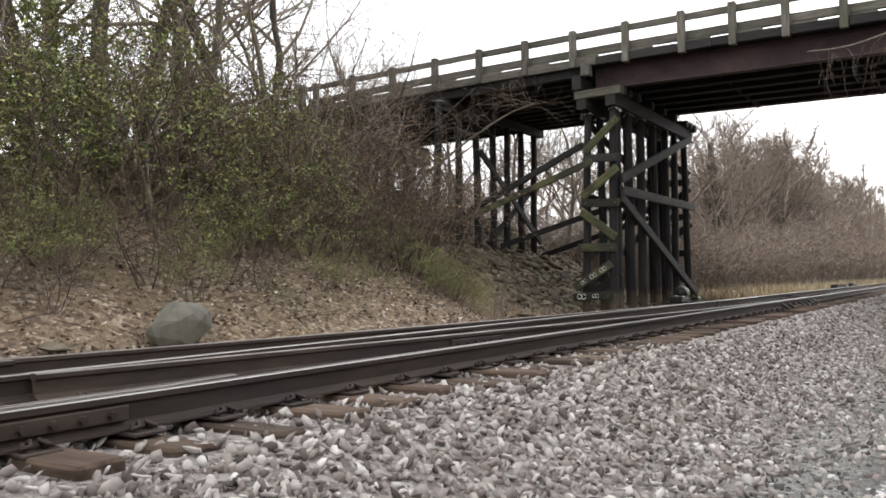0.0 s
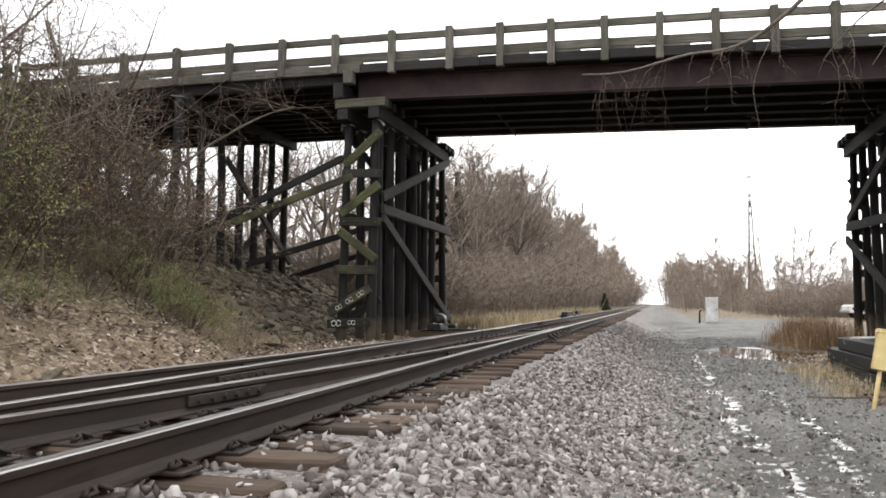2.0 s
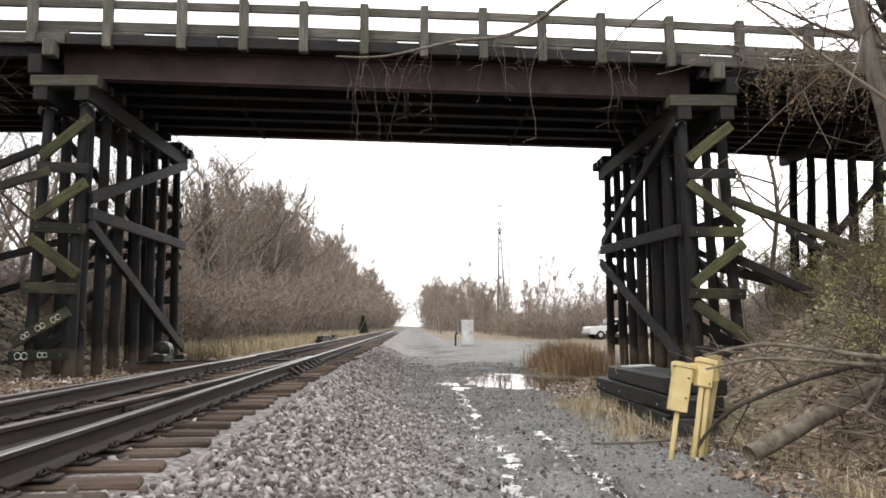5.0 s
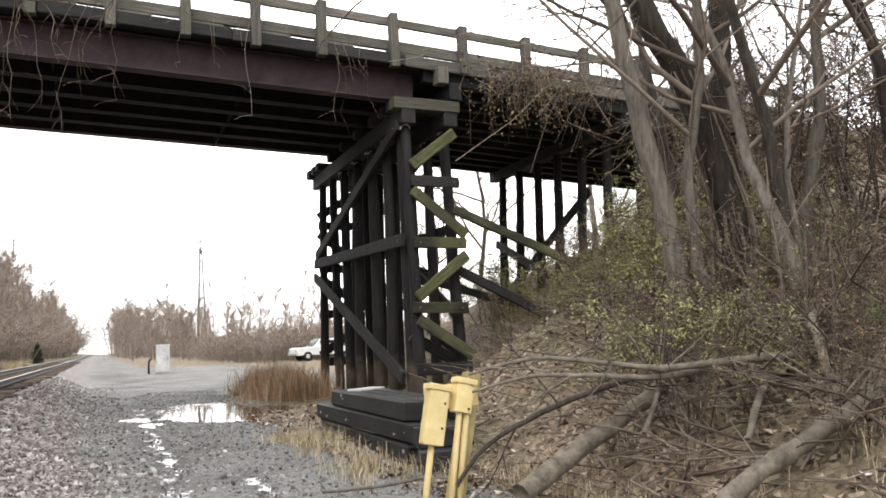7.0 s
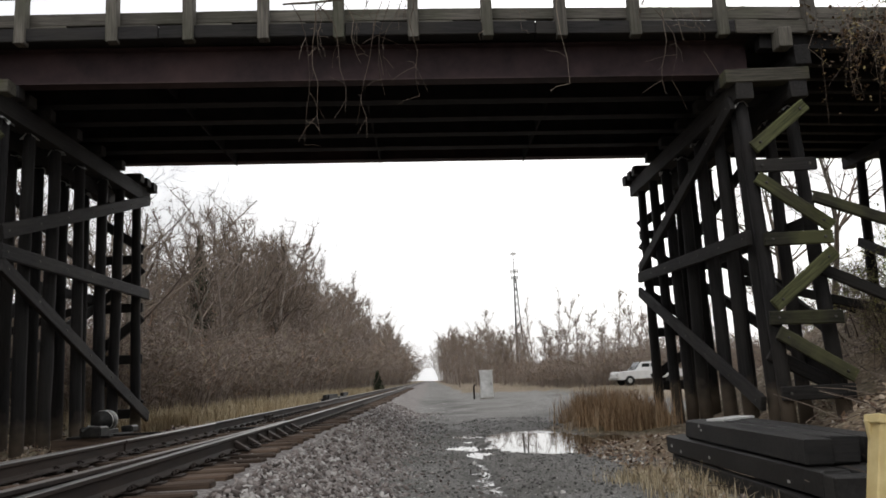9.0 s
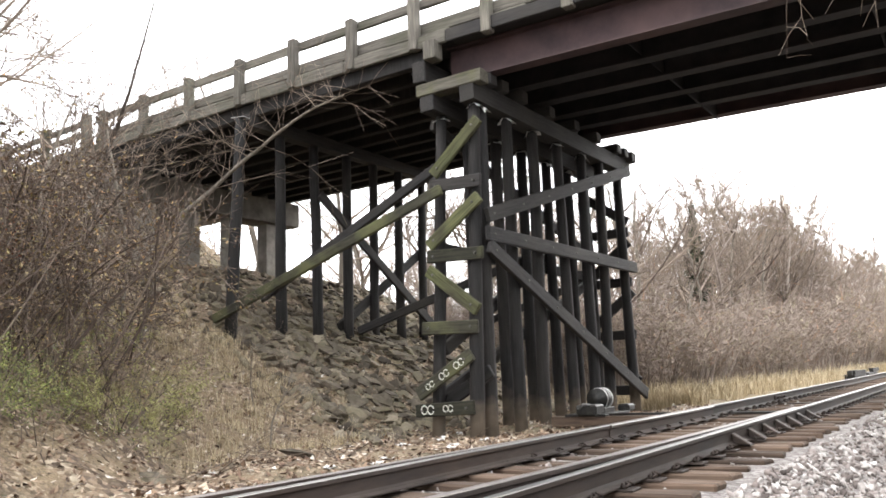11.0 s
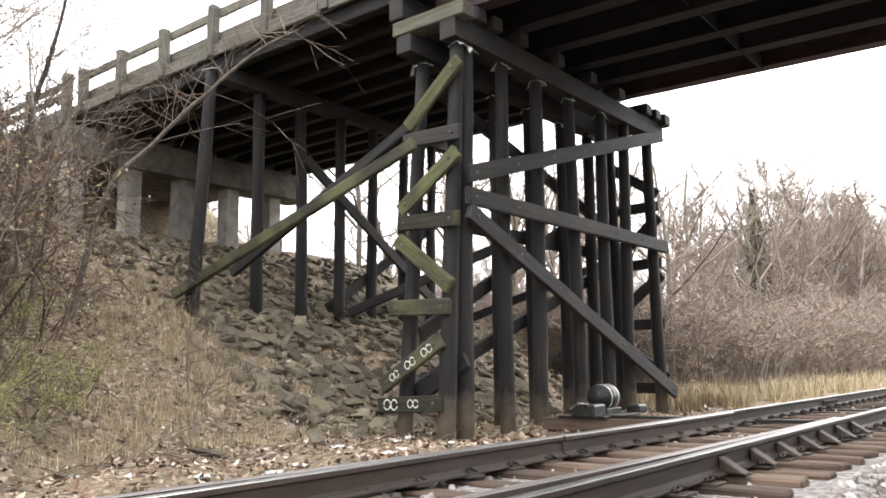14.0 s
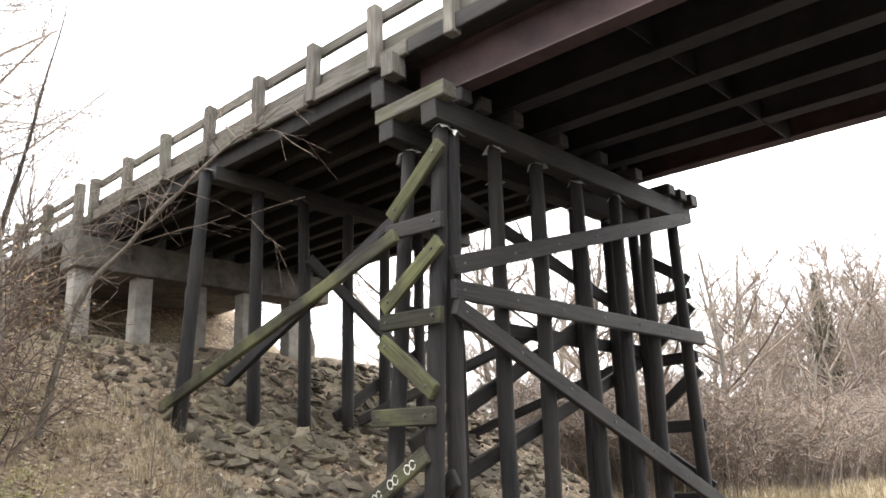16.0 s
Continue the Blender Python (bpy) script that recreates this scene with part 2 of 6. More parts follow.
def ground_z(x, y):
    left_w = spread(y)
    # ballast bed
    top = -0.24
    z = road_z(x, y)
    if x < 2.3:
        z = z + (top - z) * (1 - sstep(0.62, 2.15, x))
    if x < -2.1 - left_w:
        z = top + (-0.42 - top) * (1 - sstep(-3.4 - left_w, -2.1 - left_w, x))
    # left bank
    toe = -4.3 - 0.45 * left_w - 3.2 * sstep(-10, -3, y) + 1.0 * sstep(9, 13, y)
    if x < toe:
        d = toe - x
        slope = 0.58 if y < 9 else 0.25
        hi = 4.6 + 1.6 * noise.noise((y * 0.05, 2.0, 1.0)) if y < -3 else 5.6
        hi = hi + (5.6 - hi) * sstep(-8, -2, y)
        hi = hi * (1 - sstep(8.5, 17, y)) + 0.7 * sstep(8.5, 17, y)
        r = slope * d
        z = max(z, -0.42 + r / (1 + (r / hi) ** 4) ** 0.25)
    # right bank
    toe = 6.0 + 3.2 * sstep(-5, -1, y) + 2.5 * sstep(7, 14, y)
    if x > toe:
        d = x - toe
        hi = 3.4 + (5.4 - 3.4) * sstep(-8, -2, y)
        hi = hi * (1 - sstep(8.5, 16, y)) + 0.06 * sstep(8.5, 16, y)
        z += 0.55 * d / (1 + (0.55 * d / hi) ** 4) ** 0.25
    amp = 0.05 if (-4 < x < 6) else 0.14
    if not -3.6 - left_w < x < 2.0:
        amp *= 1 - 0.6 * basin(x, y)
        z += amp * noise.noise((x * 0.9, y * 0.9, 0.0)) + 0.4 * amp * noise.noise((x * 3.1, y * 3.1, 5.0))
    # road embankment carried on behind the abutments
    for x0, sgn in ((-22.5, -1), (20.2, 1)):
        d = (x - x0) * sgn
        if d > 0:
            half = abs(y - 3.5) - 4.6
            top = rail_z(x0) - 1.0
            e = top - 0.62 * max(0, half)
            z = max(z, min(e, z + (e - z) * sstep(0.0, 1.5, d)))
    return z


def axis(spec):
    out = []
    for a, b, step in spec:
        out += list(np.arange(a, b, step))
    return out + [spec[-1][1]]


GX = axis([(-400, -60, 20), (-60, -24, 3), (-24, -12, 0.6), (-12, 9, 0.22), (9, 24, 0.6), (24, 60, 3), (60, 400, 20)])
GY = axis([(-120, -34, 6), (-34, -24, 0.7), (-24, 10, 0.25), (10, 30, 0.7), (30, 90, 3), (90, 320, 12), (320, 1200, 80)])
gm = bpy.data.meshes.new("ground")
verts = [(x, y, ground_z(x, y)) for y in GY for x in GX]
W = len(GX)
faces = [(j * W + i, j * W + i + 1, (j + 1) * W + i + 1, (j + 1) * W + i) for j in range(len(GY) - 1) for i in range(W - 1)]
gm.from_pydata(verts, [], faces)
for p in gm.polygons:
    p.use_smooth = True
litter, ballast_w, dryg, wet = [], [], [], []
for x, y, z in verts:
    lw = spread(y)
    n1 = 0.8 * noise.noise((x * 0.7, y * 0.7, 9.0))
    lt = max(1 - sstep(-4.3 - lw, -3.3 - lw, x + n1 * 0.7), sstep(4.9, 6.0, x + n1 - 7.0 * sstep(6, 13, y) * (1 - sstep(48, 60, y))))
    litter.append(lt)
    ballast_w.append((1 - sstep(1.2, 2.4, x + 0.4 * n1)) * sstep(-4.0 - lw, -2.9 - lw, x))
    dryg.append(max(sstep(9, 13, y) * (1 - sstep(-3.4, -2.8, x)), 0.5 * sstep(9.5, 12.5, x + 2 * n1) * sstep(24, 44, y)))
    stripe = math.exp(-((x - 3.1 - 0.14 * noise.noise((0, y * 0.5, 0))) / 0.17) ** 2) * 0.9 + 0.95 * math.exp(-((x - 3.78 - 0.15 * noise.noise((4, y * 0.4, 0))) / 0.15) ** 2) * (1 - sstep(-7.5, -5.0, y))
    far_w = math.exp(-((x - 2.9) / 1.1) ** 2) * sstep(10, 16, y) * (1 - sstep(36, 46, y))
    wet.append(min(1.0, stripe * (1 - sstep(-1.5, 1.0, y)) + 0.8 * sstep(.16, .3, basin(x, y)) + 0.48 * far_w))
for nm, vals in (("litter", litter), ("ballast", ballast_w), ("drygrass", dryg), ("wet", wet)):
    at = gm.attributes.new(nm, "FLOAT", "POINT")
    at.data.foreach_set("value", vals)


def ground_material():
    m = bpy.data.materials.new("ground_surface")
    m.use_nodes = True
    nt = m.node_tree
    n, l = nt.nodes, nt.links
    bs = n["Principled BSDF"]
    geo = n.new("ShaderNodeNewGeometry")

    def tex(kind, scale, **kw):
        t = n.new(kind)
        t.inputs["Scale"].default_value = scale
        for k, v in kw.items():
            t.inputs[k].default_value = v
        l.new(geo.outputs["Position"], t.inputs["Vector"])
        return t

    def ramp(src, *stops):
        r = n.new("ShaderNodeValToRGB")
        e = r.color_ramp.elements
        while len(e) < len(stops):
            e.new(0.5)
        for el, (p, c) in zip(e, stops):
            el.position, el.color = p, (*c, 1)
        l.new(src, r.inputs[0])
        return r.outputs[0]

    def mix(f, a, b):
        x = n.new("ShaderNodeMix")
        x.data_type = "RGBA"
        l.new(f, x.inputs[0])
        l.new(a, x.inputs[6])
        l.new(b, x.inputs[7])
        return x.outputs[2]

    def attr(nm):
        a = n.new("ShaderNodeAttribute")
        a.attribute_name = nm
        return a.outputs["Fac"]

    def maths(op, a, b):
        x = n.new("ShaderNodeMath")
        x.operation = op
        for k, v in enumerate((a, b)):
            if isinstance(v, (int, float)):
                x.inputs[k].default_value = v
            else:
                l.new(v, x.inputs[k])
        return x.outputs[0]

    def remap(src, a, b, c=0.0, d=1.0):
        x = n.new("ShaderNodeMapRange")
        for k, v in enumerate((a, b, c, d)):
            x.inputs[k + 1].default_value = v
        l.new(src, x.inputs[0])
        return x.outputs[0]

    stones = tex("ShaderNodeTexVoronoi", 26)
    fine = tex("ShaderNodeTexVoronoi", 60)
    patch = tex("ShaderNodeTexNoise", 0.6, Detail=6)
    grit = tex("ShaderNodeTexNoise", 45, Detail=6)
    sep = n.new("ShaderNodeSeparateColor")
    l.new(fine.outputs["Color"], sep.inputs[0])
    sep2 = n.new("ShaderNodeSeparateColor")
    l.new(stones.outputs["Color"], sep2.inputs[0])
    gravel = ramp(sep.outputs[0], (0, (0.085, 0.083, 0.078)), (0.55, (0.185, 0.18, 0.17)), (1, (0.34, 0.33, 0.315)))
    dirt = ramp(grit.outputs[0], (0.3, (0.07, 0.067, 0.06)), (0.7, (0.19, 0.182, 0.165)))
    road = mix(remap(patch.outputs[0], 0.42, 0.62, 0.05, 0.75), gravel, dirt)
    bal = ramp(sep2.outputs[0], (0, (0.1, 0.085, 0.08)), (0.5, (0.195, 0.175, 0.166)), (1, (0.32, 0.3, 0.285)))
    big = tex("ShaderNodeTexVoronoi", 15)
    sep3 = n.new("ShaderNodeSeparateColor")
    l.new(big.outputs["Color"], sep3.inputs[0])
    leaf = ramp(sep3.outputs[1], (0, (0.055, 0.036, 0.026)), (0.45, (0.16, 0.115, 0.082)), (0.8, (0.29, 0.217, 0.154)), (1, (0.48, 0.41, 0.315)))
    soil = ramp(grit.outputs[0], (0.3, (0.1, 0.073, 0.046)), (0.7, (0.34, 0.262, 0.162)))
    moss = n.new("ShaderNodeRGB")
    moss.outputs[0].default_value = (0.1, 0.105, 0.045, 1)
    mid = tex("ShaderNodeTexNoise", 1.7, Detail=7, Roughness=0.7)
    leafy = mix(remap(mid.outputs[0], 0.42, 0.62, 0.0, 0.85), leaf, soil)
    green_spot = tex("ShaderNodeTexNoise", 0.33, Detail=6, Roughness=0.7)
    leafy = mix(remap(green_spot.outputs[0], 0.5, 0.68, 0.0, 0.6), leafy, moss.outputs[0])
    straw = ramp(grit.outputs[0], (0.3, (0.11, 0.085, 0.05)), (0.7, (0.27, 0.215, 0.13)))
    edge = maths("ADD", attr("litter"), remap(grit.outputs[0], 0.3, 0.7, -0.3, 0.3))
    col = mix(remap(attr("ballast"), 0.3, 0.7), road, bal)
    col = mix(remap(edge, 0.35, 0.65), col, leafy)
    col = mix(remap(attr("drygrass"), 0.3, 0.7), col, straw)
    blot = tex("ShaderNodeTexNoise", 4.6, Detail=8, Roughness=0.75)
    wetf = remap(maths("ADD", attr("wet"), remap(blot.outputs[0], 0.3, 0.7, -0.78, 0.34)), 0.42, 0.52)
    damp = remap(maths("ADD", attr("wet"), remap(patch.outputs[0], 0.3, 0.7, -0.2, 0.5)), 0.2, 0.75)
    dk = n.new("ShaderNodeHueSaturation")
    dk.inputs["Value"].default_value = 0.62
    l.new(col, dk.inputs["Color"])
    col = mix(damp, col, dk.outputs[0])
    mud = n.new("ShaderNodeRGB")
    mud.outputs[0].default_value = (0.05, 0.046, 0.04, 1)
    col = mix(wetf, col, mud.outputs[0])
    l.new(col, bs.inputs["Base Color"])
    l.new(remap(wetf, 0, 1, 0.93, 0.03), bs.inputs["Roughness"])
    hgt = maths("ADD", maths("MULTIPLY", fine.outputs["Distance"], -0.5), maths("MULTIPLY", grit.outputs[0], 0.6))
    hgt = maths("ADD", hgt, maths("MULTIPLY", maths("MULTIPLY", big.outputs["Distance"], attr("litter")), -1.6))
    hgt = maths("MULTIPLY", hgt, remap(wetf, 0, 1, 1, 0.0))
    bp = n.new("ShaderNodeBump")
    bp.inputs["Strength"].default_value, bp.inputs["Distance"].default_value = 0.8, 0.025
    l.new(hgt, bp.inputs["Height"])
    l.new(bp.outputs[0], bs.inputs["Normal"])
    return m


gm.materials.append(ground_material())
water = bpy.data.materials.new("rain_water")
water.use_nodes = True
wb = water.node_tree.nodes["Principled BSDF"]
wb.inputs["Base Color"].default_value = (0.045, 0.042, 0.036, 1)
wb.inputs["Roughness"].default_value = 0.02
pv = [(4.55 + 1.9 * math.cos(a), 3.0 + 4.4 * math.sin(a), -0.802) for a in (math.tau * k / 64 for k in range(64))]
pm = bpy.data.meshes.new("puddle")
pm.from_pydata(pv, [], [tuple(range(64))])
pm.materials.append(water)
tagged(new("puddle", pm), "still rain puddle in a hollow of the gravel road", "puddle", kind="structure")
tagged(new("ground", gm), "gravel service road, ballast shoulder and leaf-strewn banks", "ground", kind="structure")

# ---------- railway track with a turnout ----------
track = thing("railway_track", "single railway track with a turnout on timber ties in ballast", "railway track", kind="structure")
# half profile of the rail: across, up from the head
PROFILE = [(-0.0365, -0.006), (-0.03, 0.0), (0.03, 0.0), (0.0365, -0.006), (0.036, -0.034), (0.012, -0.048), (0.009, -0.13),
           (0.03, -0.15), (0.072, -0.162), (0.072, -0.172), (-0.072, -0.172), (-0.072, -0.162), (-0.03, -0.15), (-0.009, -0.13),
           (-0.012, -0.048), (-0.036, -0.034)]


def rail(name, xs, y0, y1, step, label="", head=None, z=0.0):
    ys = list(np.arange(y0, y1, step)) + [y1]
    bm = bmesh.new()
    rings = [[bm.verts.new((xs(y) + a, y, z + b)) for a, b in PROFILE] for y in ys]
    k = len(PROFILE)
    for a, b in zip(rings, rings[1:]):
        for i in range(k):
            f = bm.faces.new((a[i], b[i], b[(i + 1) % k], a[(i + 1) % k]))
            f.material_index = 1 if i in (0, 1, 2) else 0
    bm.faces.new(rings[0])
    bm.faces.new(rings[-1][::-1])
    bmesh.ops.recalc_face_normals(bm, faces=bm.faces)
    return part(name, bm, [rail_rust, head or rail_shine], track, label)


G = 1.505
rail("rail", lambda y: 0.0, -60, 500, 20)
rail("rail", lambda y: -G - spread(y), -60, TOE_Y, 0.5, head=rail_dull)
rail("rail", lambda y: -G, TOE_Y, 500, 20)
rail("closure_rail", lambda y: -spread(y) - 0.08, FROG_Y + 1.2, TOE_Y - 0.6, 0.5, head=rail_dull)
rail("closure_rail", lambda y: -G + 0.0, FROG_Y + 1.2, -3.5, 2)
rail("switch_point", lambda y: -G + 0.08 - 0.06 * (1 - sstep(-3.5, -1.5, y)), -3.5, TOE_Y, 0.5)
rail("frog_rail", lambda y: -G, -60, FROG_Y - 0.6, 4)
rail("frog_rail", lambda y: -spread(y), -60, FROG_Y - 0.6, 2, head=rail_dull)
rail("frog_rail", lambda y: -G + 0.02, FROG_Y - 0.6, FROG_Y + 1.2, 0.3)
rail("guard_rail", lambda y: -0.125 - 0.05 * sstep(-19.9, -19.3, y), -23.6, -19.3, 0.2, "short guard rail beside the running rail", rail_dull)
rail("guard_rail", lambda y: -G - spread(y) + 0.125 + 0.05 * sstep(-19.9, -19.3, y), -23.6, -19.3, 0.2, "short guard rail beside the running rail", rail_dull)


def tie_mesh(length):
    bm = bmesh.new()
    bmesh.ops.create_cube(bm, size=1, matrix=Matrix.Diagonal((length, 0.23, 0.18, 1)))
    bmesh.ops.subdivide_edges(bm, edges=[e for e in bm.edges if abs((e.verts[0].co - e.verts[1].co).x) > 0.5], cuts=3)
    for v in bm.verts:
        v.co += Vector((random.uniform(-.03, .03), random.uniform(-.012, .012), random.uniform(-.012, .006)))
    bmesh.ops.bevel(bm, geom=[e for e in bm.edges if e.calc_face_angle(0) > 0.7], offset=0.016, segments=1, affect="EDGES")
    me = bpy.data.meshes.new("tie")
    bm.to_mesh(me)
    bm.free()
    me.materials.append(tie_wood)
    return me


TIES = {k: [tie_mesh(2.6 + 0.3 * k) for _ in range(3)] for k in range(8)}
y, i = -27.0, 0
plate = box_bm(0.34, 0.18, 0.018, 0.004)
plate_me = bpy.data.meshes.new("tie_plate")
plate.to_mesh(plate_me)
plate.free()
plate_me.materials.append(rail_rust)
cb = bmesh.new()
for sx in (-1, 1):
    for sy in (-1, 1):
        bmesh.ops.create_cone(cb, cap_ends=True, segments=6, radius1=0.016, radius2=0.013, depth=0.04,
                              matrix=Matrix.Translation((sx * 0.092, sy * 0.05, 0.025)))
        tube_bm([(sx * 0.075, sy * 0.05, 0.02), (sx * 0.1, sy * 0.02, 0.05), (sx * 0.13, sy * 0.035, 0.035), (sx * 0.115, sy * 0.07, 0.02)], [0.011] * 4, 5, True, cb)
clip_me = bpy.data.meshes.new("rail_clip")
cb.to_mesh(clip_me)
cb.free()
clip_me.materials.append(rail_rust)
while y < 75:
    k = min(7, int(max(0, round(spread(y) / 0.3)))) if y < TOE_Y + 1 else 0
    length = 2.6 + 0.3 * k
    ob = new("tie", TIES[k][i % 3])
    ob.parent = track
    right = 0.56 + random.uniform(-.06, .06) + (0.12 if random.random() < .12 else 0)
    ob.location = (right - length / 2, y, -0.285 + random.uniform(-.012, .01))
    ob.rotation_euler = (0, 0, random.uniform(-.03, .03) + (math.pi if i % 2 else 0))
    if -23 < y < 14:
        for rx in {0.0, -G - spread(y), *((-spread(y), -G) if 0.25 < spread(y) < 1.6 else ())}:
            for nm, me in (("tie_plate", plate_me), ("rail_clip", clip_me)):
                c = new(nm, me)
                c.parent = track
                c.location = (rx, y, -0.183 if nm == "tie_plate" else -0.18)
    y += 0.53 + random.uniform(-.03, .03)
    i += 1

# ---------- bridge ----------
POSTS = [-16.86, -15.08, -13.24, -11.45, -9.7, -8.0, -6.36, -4.69, -3.03, -1.65, -0.29, 1.09, 2.45, 3.81, 5.17, 6.53, 8.15,
         9.8, 11.42, 13.03, 14.65, 16.3, 17.9, 19.4]
X0, X1 = -17.4, 20.6
L_IN, R_IN = -5.35, 8.2


def railing(y_out, sgn):
    """Timber post-and-rail parapet on its curb; sgn points outward."""
    r = thing("bridge_railing", "weathered grey timber post and rail along the deck edge", "railing", "bridge railings")
    for x in POSTS:
        zt = rail_z(x) + 0.03
        h = 1.19 if L_IN - 0.5 < x < R_IN + .3 else 1.12
        beam("post", r, (x, y_out, zt - h), (x + random.uniform(-.02, .02), y_out + random.uniform(-.015, .015), zt + random.uniform(-.015, .015)), 0.2, 0.2, weathered, (0, 1, 0))
    knots = [X0] + POSTS[1::3] + [X1]
    for a, b in zip(knots, knots[1:]):
        beam("top_rail", r, (a, y_out - sgn * 0.14, rail_z(a) - 0.095), (b - 0.01, y_out - sgn * 0.14, rail_z(b) - 0.095), 0.08, 0.2, weathered)
        beam("curb", r, (a, y_out - sgn * 0.18, rail_z(a) - 0.62), (b - 0.01, y_out - sgn * 0.18, rail_z(b) - 0.62), 0.1, 0.24, weathered)
    for a, b in zip(POSTS, POSTS[1:]):
        for x, w in ((a, 0.75), (a * 0.05 + b * 0.95, 0.2)):
            beam("curb_block", r, (x - 0.05, y_out - sgn * 0.18, rail_z(x) - 0.795), (x + w, y_out - sgn * 0.18, rail_z(x + w) - 0.795), 0.1, 0.115, weathered)
    return r


railing(-0.21, -1)
railing(7.31, 1)
deck = thing("bridge_deck", "timber plank deck with asphalt surface and steel girders over the track", "bridge deck")
cuts = [X0, -14.2, -11.2, -8.2, -5.6, -2.2, 1.2, 4.7, 8.4, 11.3, 14.3, 17.2, X1]
for a, b in zip(cuts, cuts[1:]):
    beam("deck_planks", deck, (a, 3.55, rail_z(a) - 0.95), (b - 0.004, 3.55, rail_z(b) - 0.95), 7.55, 0.2, creosote, (0, 1, 0))
    beam("road_surface", deck, (a, 3.55, rail_z(a) - 0.815), (b - 0.004, 3.55, rail_z(b) - 0.815), 7.1, 0.06, asphalt, (0, 1, 0))
    for y in (-0.2, 7.3):
        beam("edge_board", deck, (a, y, rail_z(a) - 0.97), (b - 0.012, y, rail_z(b) - 0.97), 0.09, 0.25, creosote if -5.7 < a < 8 else weathered, (0, 1, 0))


def girder(y, x0, x1, depth, flange=0.3):
    bm = bmesh.new()
    prof = [(-flange / 2, 0), (flange / 2, 0), (flange / 2, -0.03), (0.012, -0.04), (0.012, -depth + 0.04), (flange / 2, -depth + 0.03),
            (flange / 2, -depth), (-flange / 2, -depth), (-flange / 2, -depth + 0.03), (-0.012, -depth + 0.04), (-0.012, -0.04), (-flange / 2, -0.03)]
    ends = []
    for x in (x0, x1):
        ends.append([bm.verts.new((x, y + a, rail_z(x) - 1.06 + b + 0.04 * (y - 0.2))) for a, b in prof])
    k = len(prof)
    for i in range(k):
        bm.faces.new((ends[0][i], ends[0][(i + 1) % k], ends[1][(i + 1) % k], ends[1][i]))
    bm.faces.new(ends[0][::-1])
    bm.faces.new(ends[1])
    bmesh.ops.recalc_face_normals(bm, faces=bm.faces)
    # inner girders get the darker steel that paints in the under-deck shade
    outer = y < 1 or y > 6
    return part("girder", bm, steel_paint if outer else shaded_steel, deck, "rusty brown steel girder" if outer else "inner steel girder with under-deck shade put into its colour")


GY_ = [0.3, 1.55, 2.8, 4.05, 5.3, 6.6]
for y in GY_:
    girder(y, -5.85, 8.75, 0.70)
for x in (-2.4, 1.4, 5.2):
    for a, b in zip(GY_, GY_[1:]):
        beam("diaphragm", deck, (x, a + 0.02, rail_z(x) - 1.4), (x, b - 0.02, rail_z(x) - 1.4), 0.03, 0.45, shaded_steel, (1, 0, 0))
for x0, x1 in ((X0, -5.95), (8.85, X1)):
    for k in range(11):
        y = 0.0 + 0.71 * k
        beam("stringer", deck, (x0, y, rail_z(x0) - 1.2), (x1, y, rail_z(x1) - 1.2), 0.2, 0.3, charred, (0, 1, 0))


# posts of a bent: foot and head along the deck's width; the end row has a second, raking post
POST_Y = [(-0.47, 0.02), (0.0, 0.24), (1.15, 1.22), (2.2, 2.33), (3.6, 3.5), (4.55, 4.78), (5.5, 5.88), (7.12, 7.0)]
REAR_Y = [(-0.38, 0.26), (1.1, 1.2), (2.25, 2.35), (3.45, 3.5), (4.75, 4.75), (5.85, 5.95), (7.12, 7.0)]


